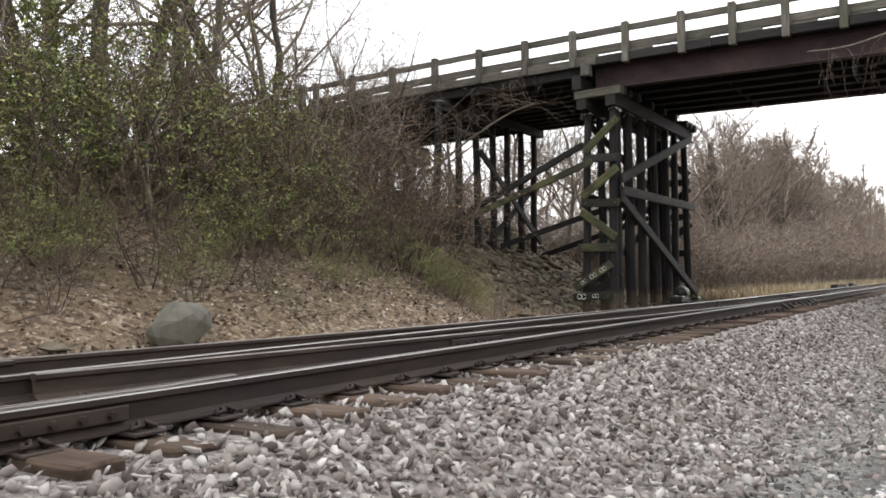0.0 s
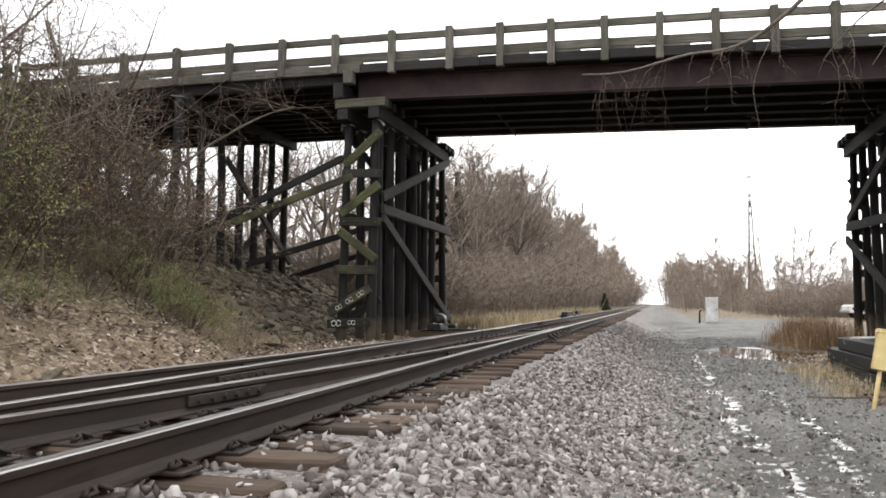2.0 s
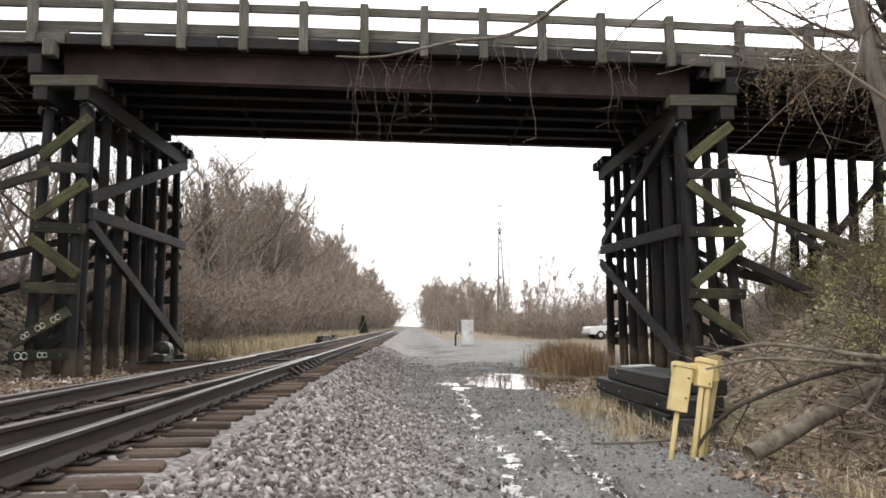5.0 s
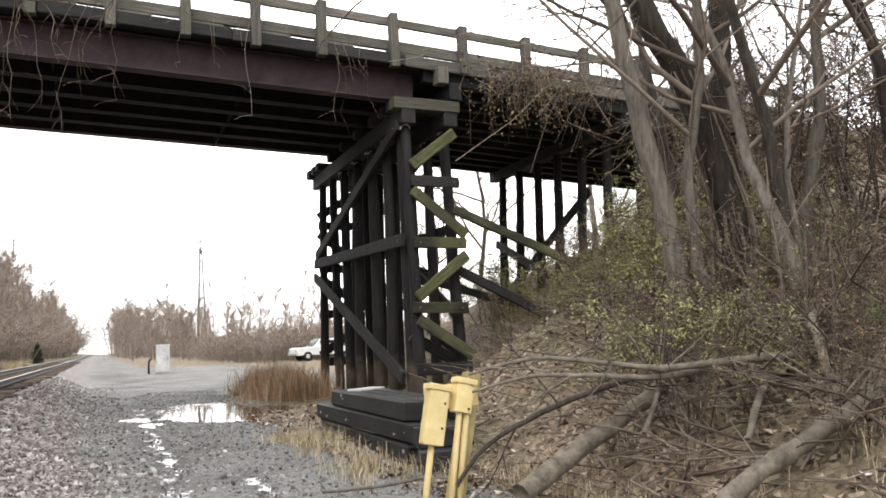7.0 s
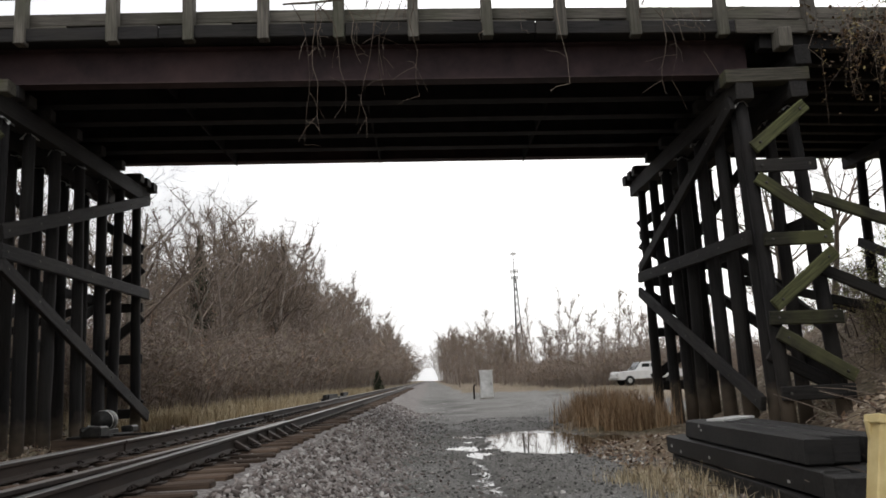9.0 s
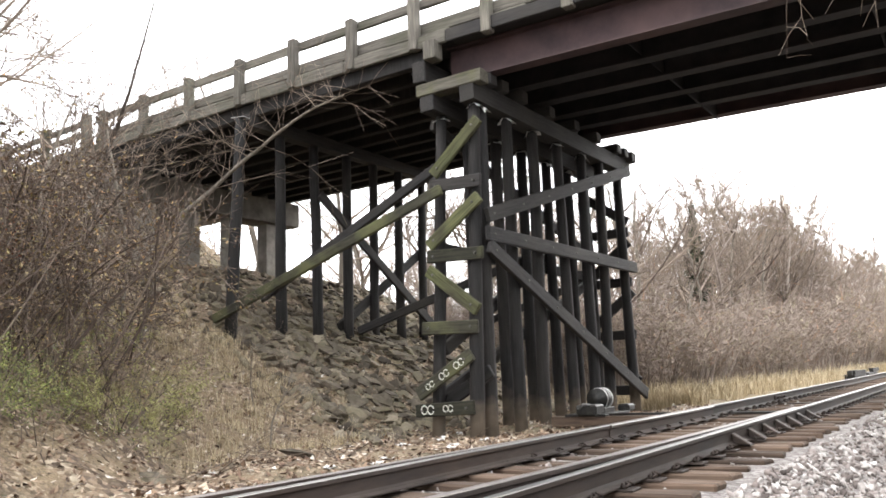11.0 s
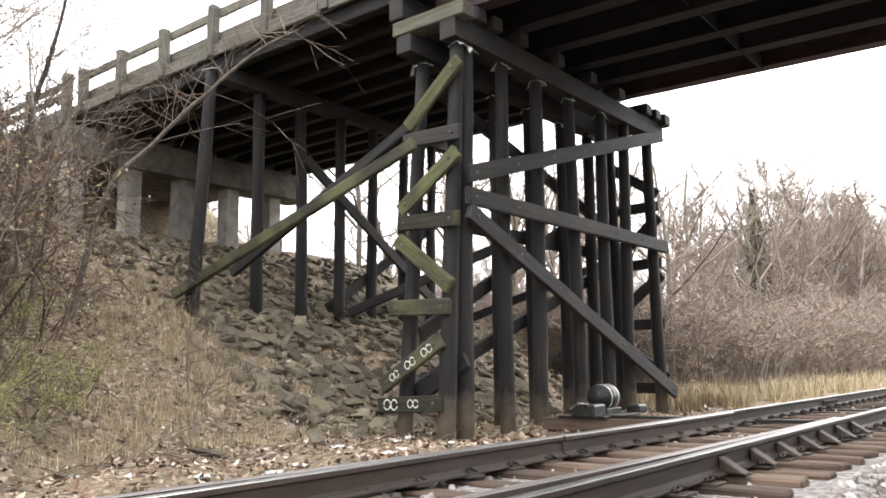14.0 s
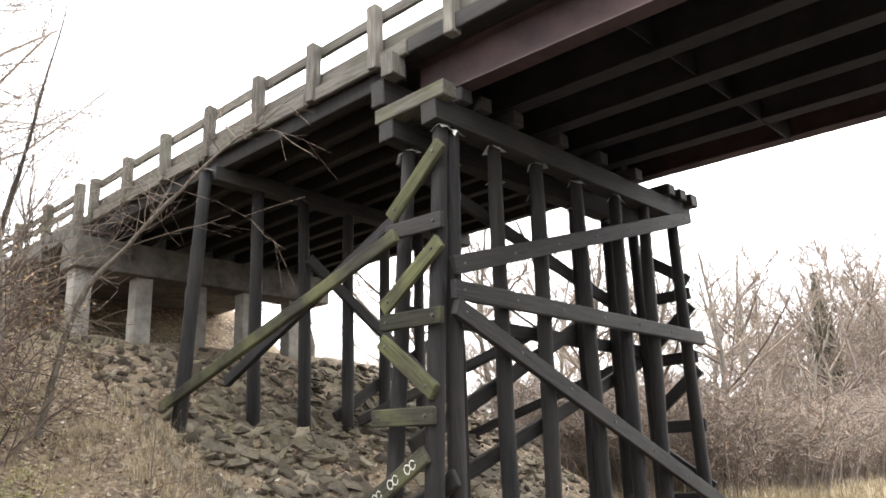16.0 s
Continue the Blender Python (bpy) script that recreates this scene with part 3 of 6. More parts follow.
def main_bent(xf, xb, sgn):
    """Double-row pile bent beside the track; sgn is +1 when its front faces +x."""
    ct = rail_z(xf) - 2.0
    cb_ = ct - 0.38
    b = thing("trestle_bent", "black creosoted timber trestle bent with mossy cross braces", "trestle bent", "main trestle bents", at=(xf, 0, -0.4))
    inv = Matrix.Translation((-xf, 0, 0.4))

    def fix(ob):
        ob.matrix_basis = inv @ ob.matrix_basis
        return ob
    for row, x in ((POST_Y, xf), (REAR_Y, xb)):
        for yb, yt in row:
            fix(pile("timber_post", b, (x + random.uniform(-.04, .04), yb, -0.78), (x, yt, cb_ + 0.02), random.uniform(.118, .135)))
        fix(beam("cap", b, (x, -0.25, cb_ + 0.19), (x, 7.62, cb_ + 0.19), 0.32, 0.38, creosote, (1, 0, 0)))
        for yb, yt in row[:6]:
            bm = bmesh.new()
            bmesh.ops.create_grid(bm, x_segments=3, y_segments=3, size=0.125)
            for v in bm.verts:
                v.co += Vector((random.uniform(-.03, .03), random.uniform(-.03, .03), -0.12 * (abs(v.co.x) > 0.1) * random.uniform(.2, 1) - 0.09 * (abs(v.co.y) > .1) * random.uniform(0, 1)))
            bmesh.ops.solidify(bm, geom=bm.faces[:], thickness=0.004)
            fix(part("flashing", bm, tin, b, "bent light tin flashing over the pile", Matrix.Translation((x + 0.02 * sgn, yt, cb_ + 0.005))))
    # tie timbers across both caps
    for y in (-0.12, 7.5):
        fix(beam("cap_tie", b, (xf + 0.34 * sgn, y, ct + 0.06), (xb - 0.22 * sgn, y, ct + 0.06), 0.3, 0.25, mossy_cap if y < 1 else creosote, (0, 1, 0)))
    for y in (*GY_, 0.75, 7.1):
        fix(beam("bolster", b, (xf + 0.3 * sgn, y, ct + 0.11), (xb - 0.1 * sgn, y, ct + 0.11), 0.26, 0.23, creosote, (0, 1, 0)))
    # bearing stack for the approach stringers, on the rear cap
    zs = rail_z(xb) - 1.36
    fix(beam("bearing_timber", b, (xb - 0.12 * sgn, -0.3, (ct + 0.22 + zs) / 2), (xb - 0.12 * sgn, 7.55, (ct + 0.22 + zs) / 2), 0.3, max(0.1, zs - ct - 0.22), creosote, (1, 0, 0)))
    fix(beam("blocking", b, (xb + 0.2 * sgn, -0.24, zs - 0.05), (xb + 0.2 * sgn, -0.24, zs + 0.32), 0.26, 0.3, weathered, (1, 0, 0), "pale weathered timber block"))
    # front face braces
    fx = xf + sgn * 0.19
    if sgn > 0:
        runs = [((-0.05, 3.53), (7.3, 5.76)), ((-0.1, 3.19), (7.3, 3.2)), ((-0.1, 2.95), (7.3, 0.0))]
    else:
        runs = [((-0.05, 5.3), (7.15, 3.2)), ((-0.2, 2.75), (7.25, 2.98)), ((7.25, 2.6), (-0.05, -0.15))]
    for n_, ((y0, z0), (y1, z1)) in enumerate(runs):
        o = fix(beam("brace", b, (fx + 0.02 * sgn * n_, y0, z0), (fx + 0.02 * sgn * n_, y1, z1), 0.1, 0.27, creosote, (1, 0, 0)))
        for k in range(7):
            t = (k + 0.15) / 6.3
            q = Vector((fx + sgn * (0.056 + 0.02 * n_), y0 + (y1 - y0) * t, z0 + (z1 - z0) * t))
            bolt(o, inv @ q, (sgn, 0, 0), 0.024)
    # rear row braces
    rx = xb - sgn * 0.19
    for (y0, z0), (y1, z1) in (((0.1, 0.25), (7.3, 2.95)), ((0.1, 3.1), (7.3, 3.1)), ((0.2, 5.6), (7.3, 3.7)), ((0.3, 1.15), (4.9, 3.4))):
        fix(beam("brace", b, (rx, y0, z0), (rx, y1, z1), 0.1, 0.24, creosote, (1, 0, 0)))
    # end bracing between the rows: x and z of both ends, mossy where it is green
    if sgn > 0:
        zig = [(-5.0, 5.34, -6.02, 4.42, 1), (-6.1, 4.2, -4.96, 4.15, 0), (-5.0, 3.85, -6.12, 3.05, 1), (-6.14, 2.85, -4.94, 2.8, 2),
               (-6.14, 2.6, -5.06, 1.78, 1), (-6.25, 1.53, -5.06, 1.49, 2), (-5.2, 1.02, -6.36, 0.33, 2), (-6.4, 0.05, -5.16, 0.1, 2)]
    else:
        zig = [(9.5, 5.16, 8.44, 4.36, 1), (8.4, 4.02, 9.52, 4.02, 0), (8.42, 3.82, 9.62, 2.85, 1), (8.38, 2.67, 9.6, 2.67, 2),
               (9.6, 2.42, 8.4, 1.5, 1), (8.28, 1.3, 9.55, 1.27, 2), (8.4, 1.05, 9.6, 0.25, 2), (8.3, 0.02, 9.55, 0.02, 0)]
    for xa, za, xc, zc, green in zig:
        # the end posts rake, so the boards stand out with them towards the foot
        rake = lambda z: -0.16 - 0.068 * (5.6 - z)
        o = fix(beam("end_brace", b, (xa, rake(za) - .03, za), (xc, rake(zc) - .03, zc), 0.085, 0.235, (creosote, mossy, mossy_dark)[green], (0, 1, 0), ("dark grey timber brace", "green mossy timber brace", "dark damp timber brace with moss")[green]))
        for xx, zz in ((xa + .12 * (xc - xa), za + .12 * (zc - za)), (xa + .88 * (xc - xa), za + .88 * (zc - za))):
            bolt(o, inv @ Vector((xx, rake(zz) - 0.085, zz)), (0, -1, 0), 0.026)
    xo, xi = (xb - .1 * sgn, xf + .1 * sgn)
    for n_, (za, zc) in enumerate(((5.2, 4.4), (4.15, 4.15), (3.0, 3.9), (2.85, 2.85), (1.75, 2.6), (1.5, 1.5), (1.1, 0.3), (0.1, 0.1))):
        fix(beam("end_brace", b, (xo, 7.24, za), (xi, 7.24, zc), 0.08, 0.24, creosote, (0, 1, 0)))
    # doubled brace behind the lowest raking board
    lo = (-5.05, -6.3) if sgn > 0 else (8.35, 9.6)
    fix(beam("end_brace", b, (lo[0], -0.12, 0.72), (lo[1], -0.12, 0.02), 0.085, 0.24, creosote, (0, 1, 0)))
    return b


BENT_L = main_bent(-5.2, -6.12, 1)
BENT_R = main_bent(8.42, 9.42, -1)


SIDE_Y = [(-0.7, -0.38), (0.9, 0.84), (2.1, 2.0), (3.25, 3.24), (4.36, 4.38), (5.5, 5.5), (6.65, 6.65)]


def side_bent(x, label):
    b = thing("approach_bent", label, "trestle bent", "approach bents", at=(x, 0, 0))
    inv = Matrix.Translation((-x, 0, 0))
    zc = rail_z(x) - 1.36
    for k, (yb, yt) in enumerate(SIDE_Y):
        o = pile("timber_post", b, (x - 0.1 + random.uniform(-.06, .06), yb, ground_z(x, yb) - 0.4), (x, yt, zc - 0.28 + 0.14 * (k == 0)), 0.13)
        o.matrix_basis = inv
    o = beam("cap", b, (x, -0.25, zc - 0.15), (x, 7.3, zc - 0.15), 0.3, 0.3, creosote, (1, 0, 0))
    o.matrix_basis = inv @ o.matrix_basis
    for (y0, z0), (y1, z1), sx in (((2.0, zc - 1.55), (6.7, 2.15), 1), ((6.9, zc - 2.4), (3.0, 2.0), -1)):
        o = beam("brace", b, (x + 0.18 * sx, y0, z0), (x + 0.18 * sx, y1, z1), 0.09, 0.24, creosote, (1, 0, 0))
        o.matrix_basis = inv @ o.matrix_basis
    bm = box_bm(0.42, 0.2, 0.02, 0.003)
    part("flashing", bm, tin, b, "light tin flashing", inv @ pose(x, -0.4, zc - 0.13, 0, 8, 0))
    return b


side_bent(-11.2, "slim dark round timber piles standing in riprap under the approach")
side_bent(14.3, "slim dark round timber piles in the bushes under the approach")


def strut(p0, p1, material, label="long sloping timber strut between the bents"):
    m, length = along(p0, p1, (0, 1, 0))
    ob = new("sloping_strut")
    ob.matrix_basis = m
    tagged(ob, label, "timber strut", "sloping struts")
    part("timber", box_bm(length, 0.11, 0.2, 0.015, 0.006), material, ob)
    return ob


strut((-5.75, -0.42, 4.08), (-11.5, -0.9, 2.09), mossy_dark, "long mossy timber strut sloping down to the bank")
strut((-6.3, 0.3, 4.75), (-11.3, 0.3, 2.6), creosote)
strut((-6.3, 3.6, 3.2), (-11.0, 3.35, 1.9), creosote)
strut((-6.3, 7.2, 3.0), (-11.0, 6.7, 1.6), creosote)
strut((9.3, -0.5, 3.38), (14.3, -0.6, 1.4), mossy_dark, "long mossy timber strut sloping down to the bank")
strut((9.4, -0.2, 2.15), (12.6, -0.2, 0.62), creosote)
strut((9.6, 3.7, 2.4), (14.2, 3.7, 1.2), creosote)
strut((9.6, 7.2, 3.6), (14.3, 6.9, 1.6), creosote)

for xa, sgn in ((-17.0, -1), (20.2, 1)):
    ab = thing("bridge_abutment", "stained grey concrete abutment cap on square columns", "abutment", "abutments", at=(xa, 3.5, 5))
    inv = Matrix.Translation((-xa, -3.5, -5))
    zc = rail_z(xa) - 1.37
    # cap coloured darker than its columns, for the shadow of the deck
    o = part("cap", box_bm(0.9, 7.6, 0.78, 0.02), darkened_concrete, ab, "stained concrete cap, coloured dark for the shade under the deck", inv @ Matrix.Translation((xa, 3.15, zc - 0.58)))
    for k in range(5):
        part("column", box_bm(0.44, 0.44, 2.4, 0.02), concrete, ab, "", inv @ Matrix.Translation((xa, -0.33 + 1.55 * k, zc - 0.75 - 1.2)))
    if sgn > 0:
        part("backwall", box_bm(0.3, 8.6, 0.9, 0.02), concrete, ab, "", inv @ Matrix.Translation((xa + sgn * 0.6, 3.4, zc + 0.1)))
slab = thing("concrete_slab", "stained concrete road slab carried past the timber span", "bridge slab", at=(-20.8, 3.5, 7))
m_, length = along((-24.4, 3.55, rail_z(-24.4) - 1.12), (-17.46, 3.55, rail_z(-17.46) - 1.12))
part("slab", box_bm(length, 7.9, 0.5, 0.03), darkened_concrete, slab, "", Matrix.Translation((20.8, -3.5, -7)) @ m_)


# plain guard fence along the road behind the left end of the bridge
gf = thing("guard_fence", "weathered timber guard fence beside the road", "fence", at=(-20, -0.33, 7))
inv = Matrix.Translation((20, 0.33, -7))
for x in (-17.45, -19.5, -21.6, -23.7):
    o = beam("post", gf, (x, -0.33, rail_z(x) - 1.6), (x, -0.33, rail_z(x) + 0.02), 0.22, 0.2, weathered)
    o.matrix_basis = inv @ o.matrix_basis
for a, b in ((-17.5, -19.5), (-19.5, -21.6), (-21.6, -23.8)):
    for dz in (0.13, 0.45):
        o = beam("rail", gf, (b + 0.01, -0.2, rail_z(b) - dz), (a, -0.2, rail_z(a) - dz), 0.06, 0.18, weathered)
        o.matrix_basis = inv @ o.matrix_basis

# joint bars and rail braces
for fx, y, side in ((lambda y: -spread(y) - 0.08, -15.4, 1), (lambda y: 0.0, -12.2, -1), (lambda y: -G, -14.0, 1), (lambda y: 0.0, -20.6, 1), (lambda y: -spread(y) - 0.08, -10.2, 1),
                    (lambda y: -G - spread(y), -12.6, 1), (lambda y: -spread(y) - 0.08, -4.6, 1), (lambda y: -G, 5.6, 1), (lambda y: 0.0, 6.3, -1)):
    x = fx(y)
    m = pose(x + side * 0.03, y, -0.088, 0, 0, math.degrees(math.atan2(fx(y - 0.5) - fx(y + 0.5), 1.0)))
    jb = part("joint_bar", box_bm(0.026, 0.92, 0.075, 0.006), rail_rust, track, "", m)
    for k in (-0.36, -0.21, -0.07, 0.07, 0.21, 0.36):
        bm = bmesh.new()
        bmesh.ops.create_cone(bm, cap_ends=True, segments=6, radius1=0.022, radius2=0.02, depth=0.03)
        part("bolt", bm, rail_rust, jb, "", pose(side * 0.025, k, 0, 0, 90, 0))
for k in range(7):
    for x, sx in ((0.0, 1), (-G, -1)):
        bm = bmesh.new()
        v = [bm.verts.new(p) for p in ((0.02, -0.06, -0.165), (0.2, -0.06, -0.165), (0.02, -0.06, -0.05), (0.02, 0.06, -0.165), (0.2, 0.06, -0.165), (0.02, 0.06, -0.05))]
        for f in ((0, 1, 2), (3, 5, 4), (0, 3, 4, 1), (1, 4, 5, 2), (0, 2, 5, 3)):
            bm.faces.new([v[i] for i in f])
        bmesh.ops.recalc_face_normals(bm, faces=bm.faces)
        bmesh.ops.bevel(bm, geom=bm.edges[:], offset=0.008, segments=1, affect="EDGES")
        part("rail_brace", bm, rail_rust, track, "", pose(x, -3.9 + 0.66 * k, 0, 0, 0, 0 if sx > 0 else 180))

# ---------- plants ----------
def leafy(name, stops, rough=0.75, island=True):
    """Leaves, stones or twigs whose colour varies from piece to piece."""
    m = bpy.data.materials.new(name)
    m.use_nodes = True
    n, l = m.node_tree.nodes, m.node_tree.links
    bs = n["Principled BSDF"]
    geo = n.new("ShaderNodeNewGeometry")
    oi = n.new("ShaderNodeObjectInfo")
    rp = n.new("ShaderNodeValToRGB")
    e = rp.color_ramp.elements
    while len(e) < len(stops):
        e.new(0.5)
    for el, (p, c) in zip(e, stops):
        el.position, el.color = p, (*c, 1)
    l.new(geo.outputs["Random Per Island"] if island else oi.outputs["Random"], rp.inputs[0])
    nz = n.new("ShaderNodeTexNoise")
    nz.inputs["Scale"].default_value = 18
    l.new(geo.outputs["Position"], nz.inputs["Vector"])
    mr = n.new("ShaderNodeMapRange")
    mr.inputs[3].default_value, mr.inputs[4].default_value = 0.6, 1.4
    l.new(nz.outputs["Fac"], mr.inputs[0])
    hv = n.new("ShaderNodeHueSaturation")
    l.new(mr.outputs[0], hv.inputs["Value"])
    l.new(rp.outputs[0], hv.inputs["Color"])
    l.new(hv.outputs[0], bs.inputs["Base Color"])
    bs.inputs["Roughness"].default_value = rough
    bs.inputs["Specular IOR Level"].default_value = 0.25
    return m


bark = mat("grey_bark", (0.075, 0.064, 0.052), (0.25, 0.22, 0.185), 6, 0.95, 0.9, (3, 3, 0.5), space="World", vary=0.2, bump_dist=0.02)
dark_bark = mat("dark_bark", (0.022, 0.018, 0.015), (0.085, 0.07, 0.058), 6, 0.95, 0.9, (3, 3, 0.5), space="World", vary=0.2)
twig_mat = leafy("bare_twigs", [(0, (0.075, 0.056, 0.045)), (0.5, (0.16, 0.125, 0.1)), (1, (0.28, 0.23, 0.185))], 0.9)
wood_far = leafy("far_twigs", [(0, (0.16, 0.127, 0.107)), (0.5, (0.245, 0.202, 0.175)), (1, (0.35, 0.302, 0.265))], 0.95)
dark_twig = leafy("dark_brown_twigs", [(0, (0.05, 0.037, 0.03)), (0.5, (0.12, 0.092, 0.075)), (1, (0.22, 0.178, 0.146))], 0.9)
leaf_green = leafy("green_leaves", [(0, (0.1, 0.13, 0.045)), (0.5, (0.19, 0.23, 0.072)), (0.85, (0.28, 0.31, 0.1)), (1, (0.4, 0.36, 0.13))])
leaf_brown = leafy("brown_leaves", [(0, (0.08, 0.054, 0.038)), (0.6, (0.19, 0.132, 0.092)), (0.88, (0.3, 0.25, 0.11)), (1, (0.44, 0.26, 0.13))])
leaf_yellow = leafy("yellow_green_leaves", [(0, (0.18, 0.17, 0.075)), (0.5, (0.33, 0.33, 0.13)), (1, (0.48, 0.46, 0.2))])
leaf_red = leafy("rust_red_leaves", [(0, (0.16, 0.05, 0.03)), (1, (0.42, 0.13, 0.06))])
needle = leafy("evergreen_needles", [(0, (0.012, 0.02, 0.01)), (1, (0.05, 0.065, 0.03))])
litter_mat = leafy("fallen_leaves", [(0, (0.045, 0.028, 0.02)), (0.35, (0.155, 0.098, 0.068)), (0.7, (0.3, 0.215, 0.148)), (0.93, (0.5, 0.41, 0.315)), (1, (0.72, 0.68, 0.62))])
straw_mat = leafy("dry_straw", [(0, (0.24, 0.185, 0.11)), (0.5, (0.43, 0.35, 0.225)), (1, (0.62, 0.53, 0.38))])
russet_mat = leafy("russet_grass", [(0, (0.2, 0.125, 0.07)), (0.5, (0.4, 0.27, 0.16)), (1, (0.56, 0.42, 0.28))])
ballast_mat = leafy("ballast_stone", [(0, (0.055, 0.046, 0.042)), (0.35, (0.19, 0.16, 0.148)), (0.7, (0.31, 0.282, 0.266)), (0.94, (0.42, 0.4, 0.382)), (1, (0.55, 0.53, 0.51))], 0.85)
rock_mat = mat("riprap_stone", (0.055, 0.046, 0.036), (0.185, 0.157, 0.12), 5, 0.9, 0.6, stain=(0.1, 0.088, 0.045), stain_amount=0.7, vary=0.35)
pale_bark = mat("fallen_wood", (0.07, 0.058, 0.045), (0.25, 0.215, 0.17), 5, 0.95, 0.8, (2, 2, 2), space="World", vary=0.2)


class Geo:
    def __init__(self):
        self.v, self.f = [], []

    def tube(self, pts, rads, sides=3):
        base = len(self.v)
        n = len(pts)
        for i in range(n):
            d = (pts[min(i + 1, n - 1)] - pts[max(i - 1, 0)]).normalized()
            u = d.cross(Vector((0.31, 0.17, 0.93)))
            u = u.normalized() if u.length > 0.05 else Vector((1, 0, 0))
            w = d.cross(u)
            for k in range(sides):
                a = math.tau * k / sides
                self.v.append(pts[i] + rads[i] * (math.cos(a) * u + math.sin(a) * w))
        for i in range(n - 1):
            for k in range(sides):
                a, b = base + i * sides + k, base + i * sides + (k + 1) % sides
                self.f.append((a, b, b + sides, a + sides))

    def leaf(self, p, size, rnd):
        d = Vector((rnd.uniform(-1, 1), rnd.uniform(-1, 1), rnd.uniform(-.8, .5))).normalized()
        s = d.cross(Vector((rnd.uniform(-.5, .5), rnd.uniform(-.5, .5), 1))).normalized()
        up = d.cross(s) * size * 0.18
        b = len(self.v)
        self.v += [p, p + d * size * .5 + s * size * .32 + up, p + d * size, p + d * size * .5 - s * size * .32 + up]
        self.f += [(b, b + 1, b + 2), (b, b + 2, b + 3)]

    def sliver(self, p, d, length, width, rnd):
        """A fine twig: one thin tapering blade."""
        s = d.cross(Vector((rnd.uniform(-1, 1), rnd.uniform(-1, 1), rnd.uniform(-1, 1)))).normalized() * width
        b = len(self.v)
        self.v += [p - s, p + s, p + d * length]
        self.f.append((b, b + 1, b + 2))

    def mesh(self, name, material):
        me = bpy.data.meshes.new(name)
        me.from_pydata(self.v, [], self.f)
        me.materials.append(material)
        me.polygons.foreach_set("use_smooth", [len(f) > 3 for f in self.f])
        return me


def grow(big, fine, rnd, p, d, r, length, level, top, kids=(8, 5, 4), leaves=None, leaf_size=0.05, leaf_n=0, min_r=0.005, up=0.12):
    """A limb with its side branches, down to the twigs."""
    n = (6, 4, 3, 2)[min(level, 3)]
    pts, rads = [p.copy()], [r]
    for i in range(n):
        d = (d + Vector((rnd.gauss(0, .16), rnd.gauss(0, .16), rnd.gauss(0, .12) + up * (1 if level == 0 else .45)))).normalized()
        p = p + d * (length / n)
        pts.append(p)
        rads.append(max(min_r, r * (1 - 0.72 * (i + 1) / n)))
    (big if level < 1 else fine).tube(pts, rads, (7, 5, 3, 3)[min(level, 3)] if min_r < .015 else 3)
    if leaves is not None and level >= 2:
        for _ in range(leaf_n):
            k = rnd.randrange(n)
            leaves.leaf(pts[k].lerp(pts[k + 1], rnd.random()) + Vector((rnd.gauss(0, .04), rnd.gauss(0, .04), rnd.gauss(0, .04))), leaf_size * rnd.uniform(.6, 1.3), rnd)
    if level < top:
        for _ in range(kids[level]):
            t = rnd.uniform(0.3 if level else 0.35, 0.98) * n
            k = min(n - 1, int(t))
            q = pts[k].lerp(pts[k + 1], t - k)
            axis_d = (pts[k + 1] - pts[k]).normalized()
            side = axis_d.cross(Vector((rnd.uniform(-1, 1), rnd.uniform(-1, 1), rnd.uniform(-1, 1)))).normalized()
            a = rnd.uniform(.5, 1.2)
            grow(big, fine, rnd, q, (axis_d * math.cos(a) + side * math.sin(a)), max(min_r, rads[k] * rnd.uniform(.4, .65)),
                 length * rnd.uniform(.38, .68) * (1.15 - .4 * t / n), level + 1, top, kids, leaves, leaf_size, leaf_n, min_r, up)


def tree_thing(name, seed, height, radius, label, category="tree", group="bare trees", lean=(0, 0), kids=(9, 6, 5), top=3, barkm=None,
               leaf_m=None, leaf_n=0, leaf_size=0.06, min_r=0.005):
    rnd = random.Random(seed)
    big, fine, lv = Geo(), Geo(), Geo()
    grow(big, fine, rnd, Vector((0, 0, -0.3)), Vector((*lean, 1)).normalized(), radius, height, 0, top, kids, lv if leaf_n else None, leaf_size, leaf_n, min_r, 0.1)
    t = thing(name, label, category, group)
    for nm, g, m in (("trunk", big, barkm or bark), ("crown", fine, twig_mat), ("foliage", lv, leaf_m)):
        if g.v:
            o = new(nm, g.mesh(nm, m))
            o.parent = t
    return t


def shrub_thing(seed, height, stems, label, leaf_m, leaf_n, leaf_size=0.05, group="shrubs", spread_=0.5, name="shrub", stem_m=None):
    rnd = random.Random(seed)
    big, fine, lv = Geo(), Geo(), Geo()
    for _ in range(stems):
        a = rnd.uniform(0, math.tau)
        o = Vector((math.cos(a), math.sin(a), 0)) * rnd.uniform(.05, .7)
        d = (Vector((math.cos(a) * spread_, math.sin(a) * spread_, 1)) + Vector((rnd.gauss(0, .2), rnd.gauss(0, .2), 0))).normalized()
        grow(fine, fine, rnd, o + Vector((0, 0, -.1)), d, rnd.uniform(.012, .028), height * rnd.uniform(.6, 1.1), 1, 3, (0, 6, 3), lv if leaf_n else None, leaf_size, leaf_n, 0.0045, 0.03)
    t = thing(name, label, "shrub", group)
    o = new("stem", fine.mesh("stem", stem_m or twig_mat))
    o.parent = t
    if lv.v:
        o = new("foliage", lv.mesh("foliage", leaf_m))
        o.parent = t
    return t


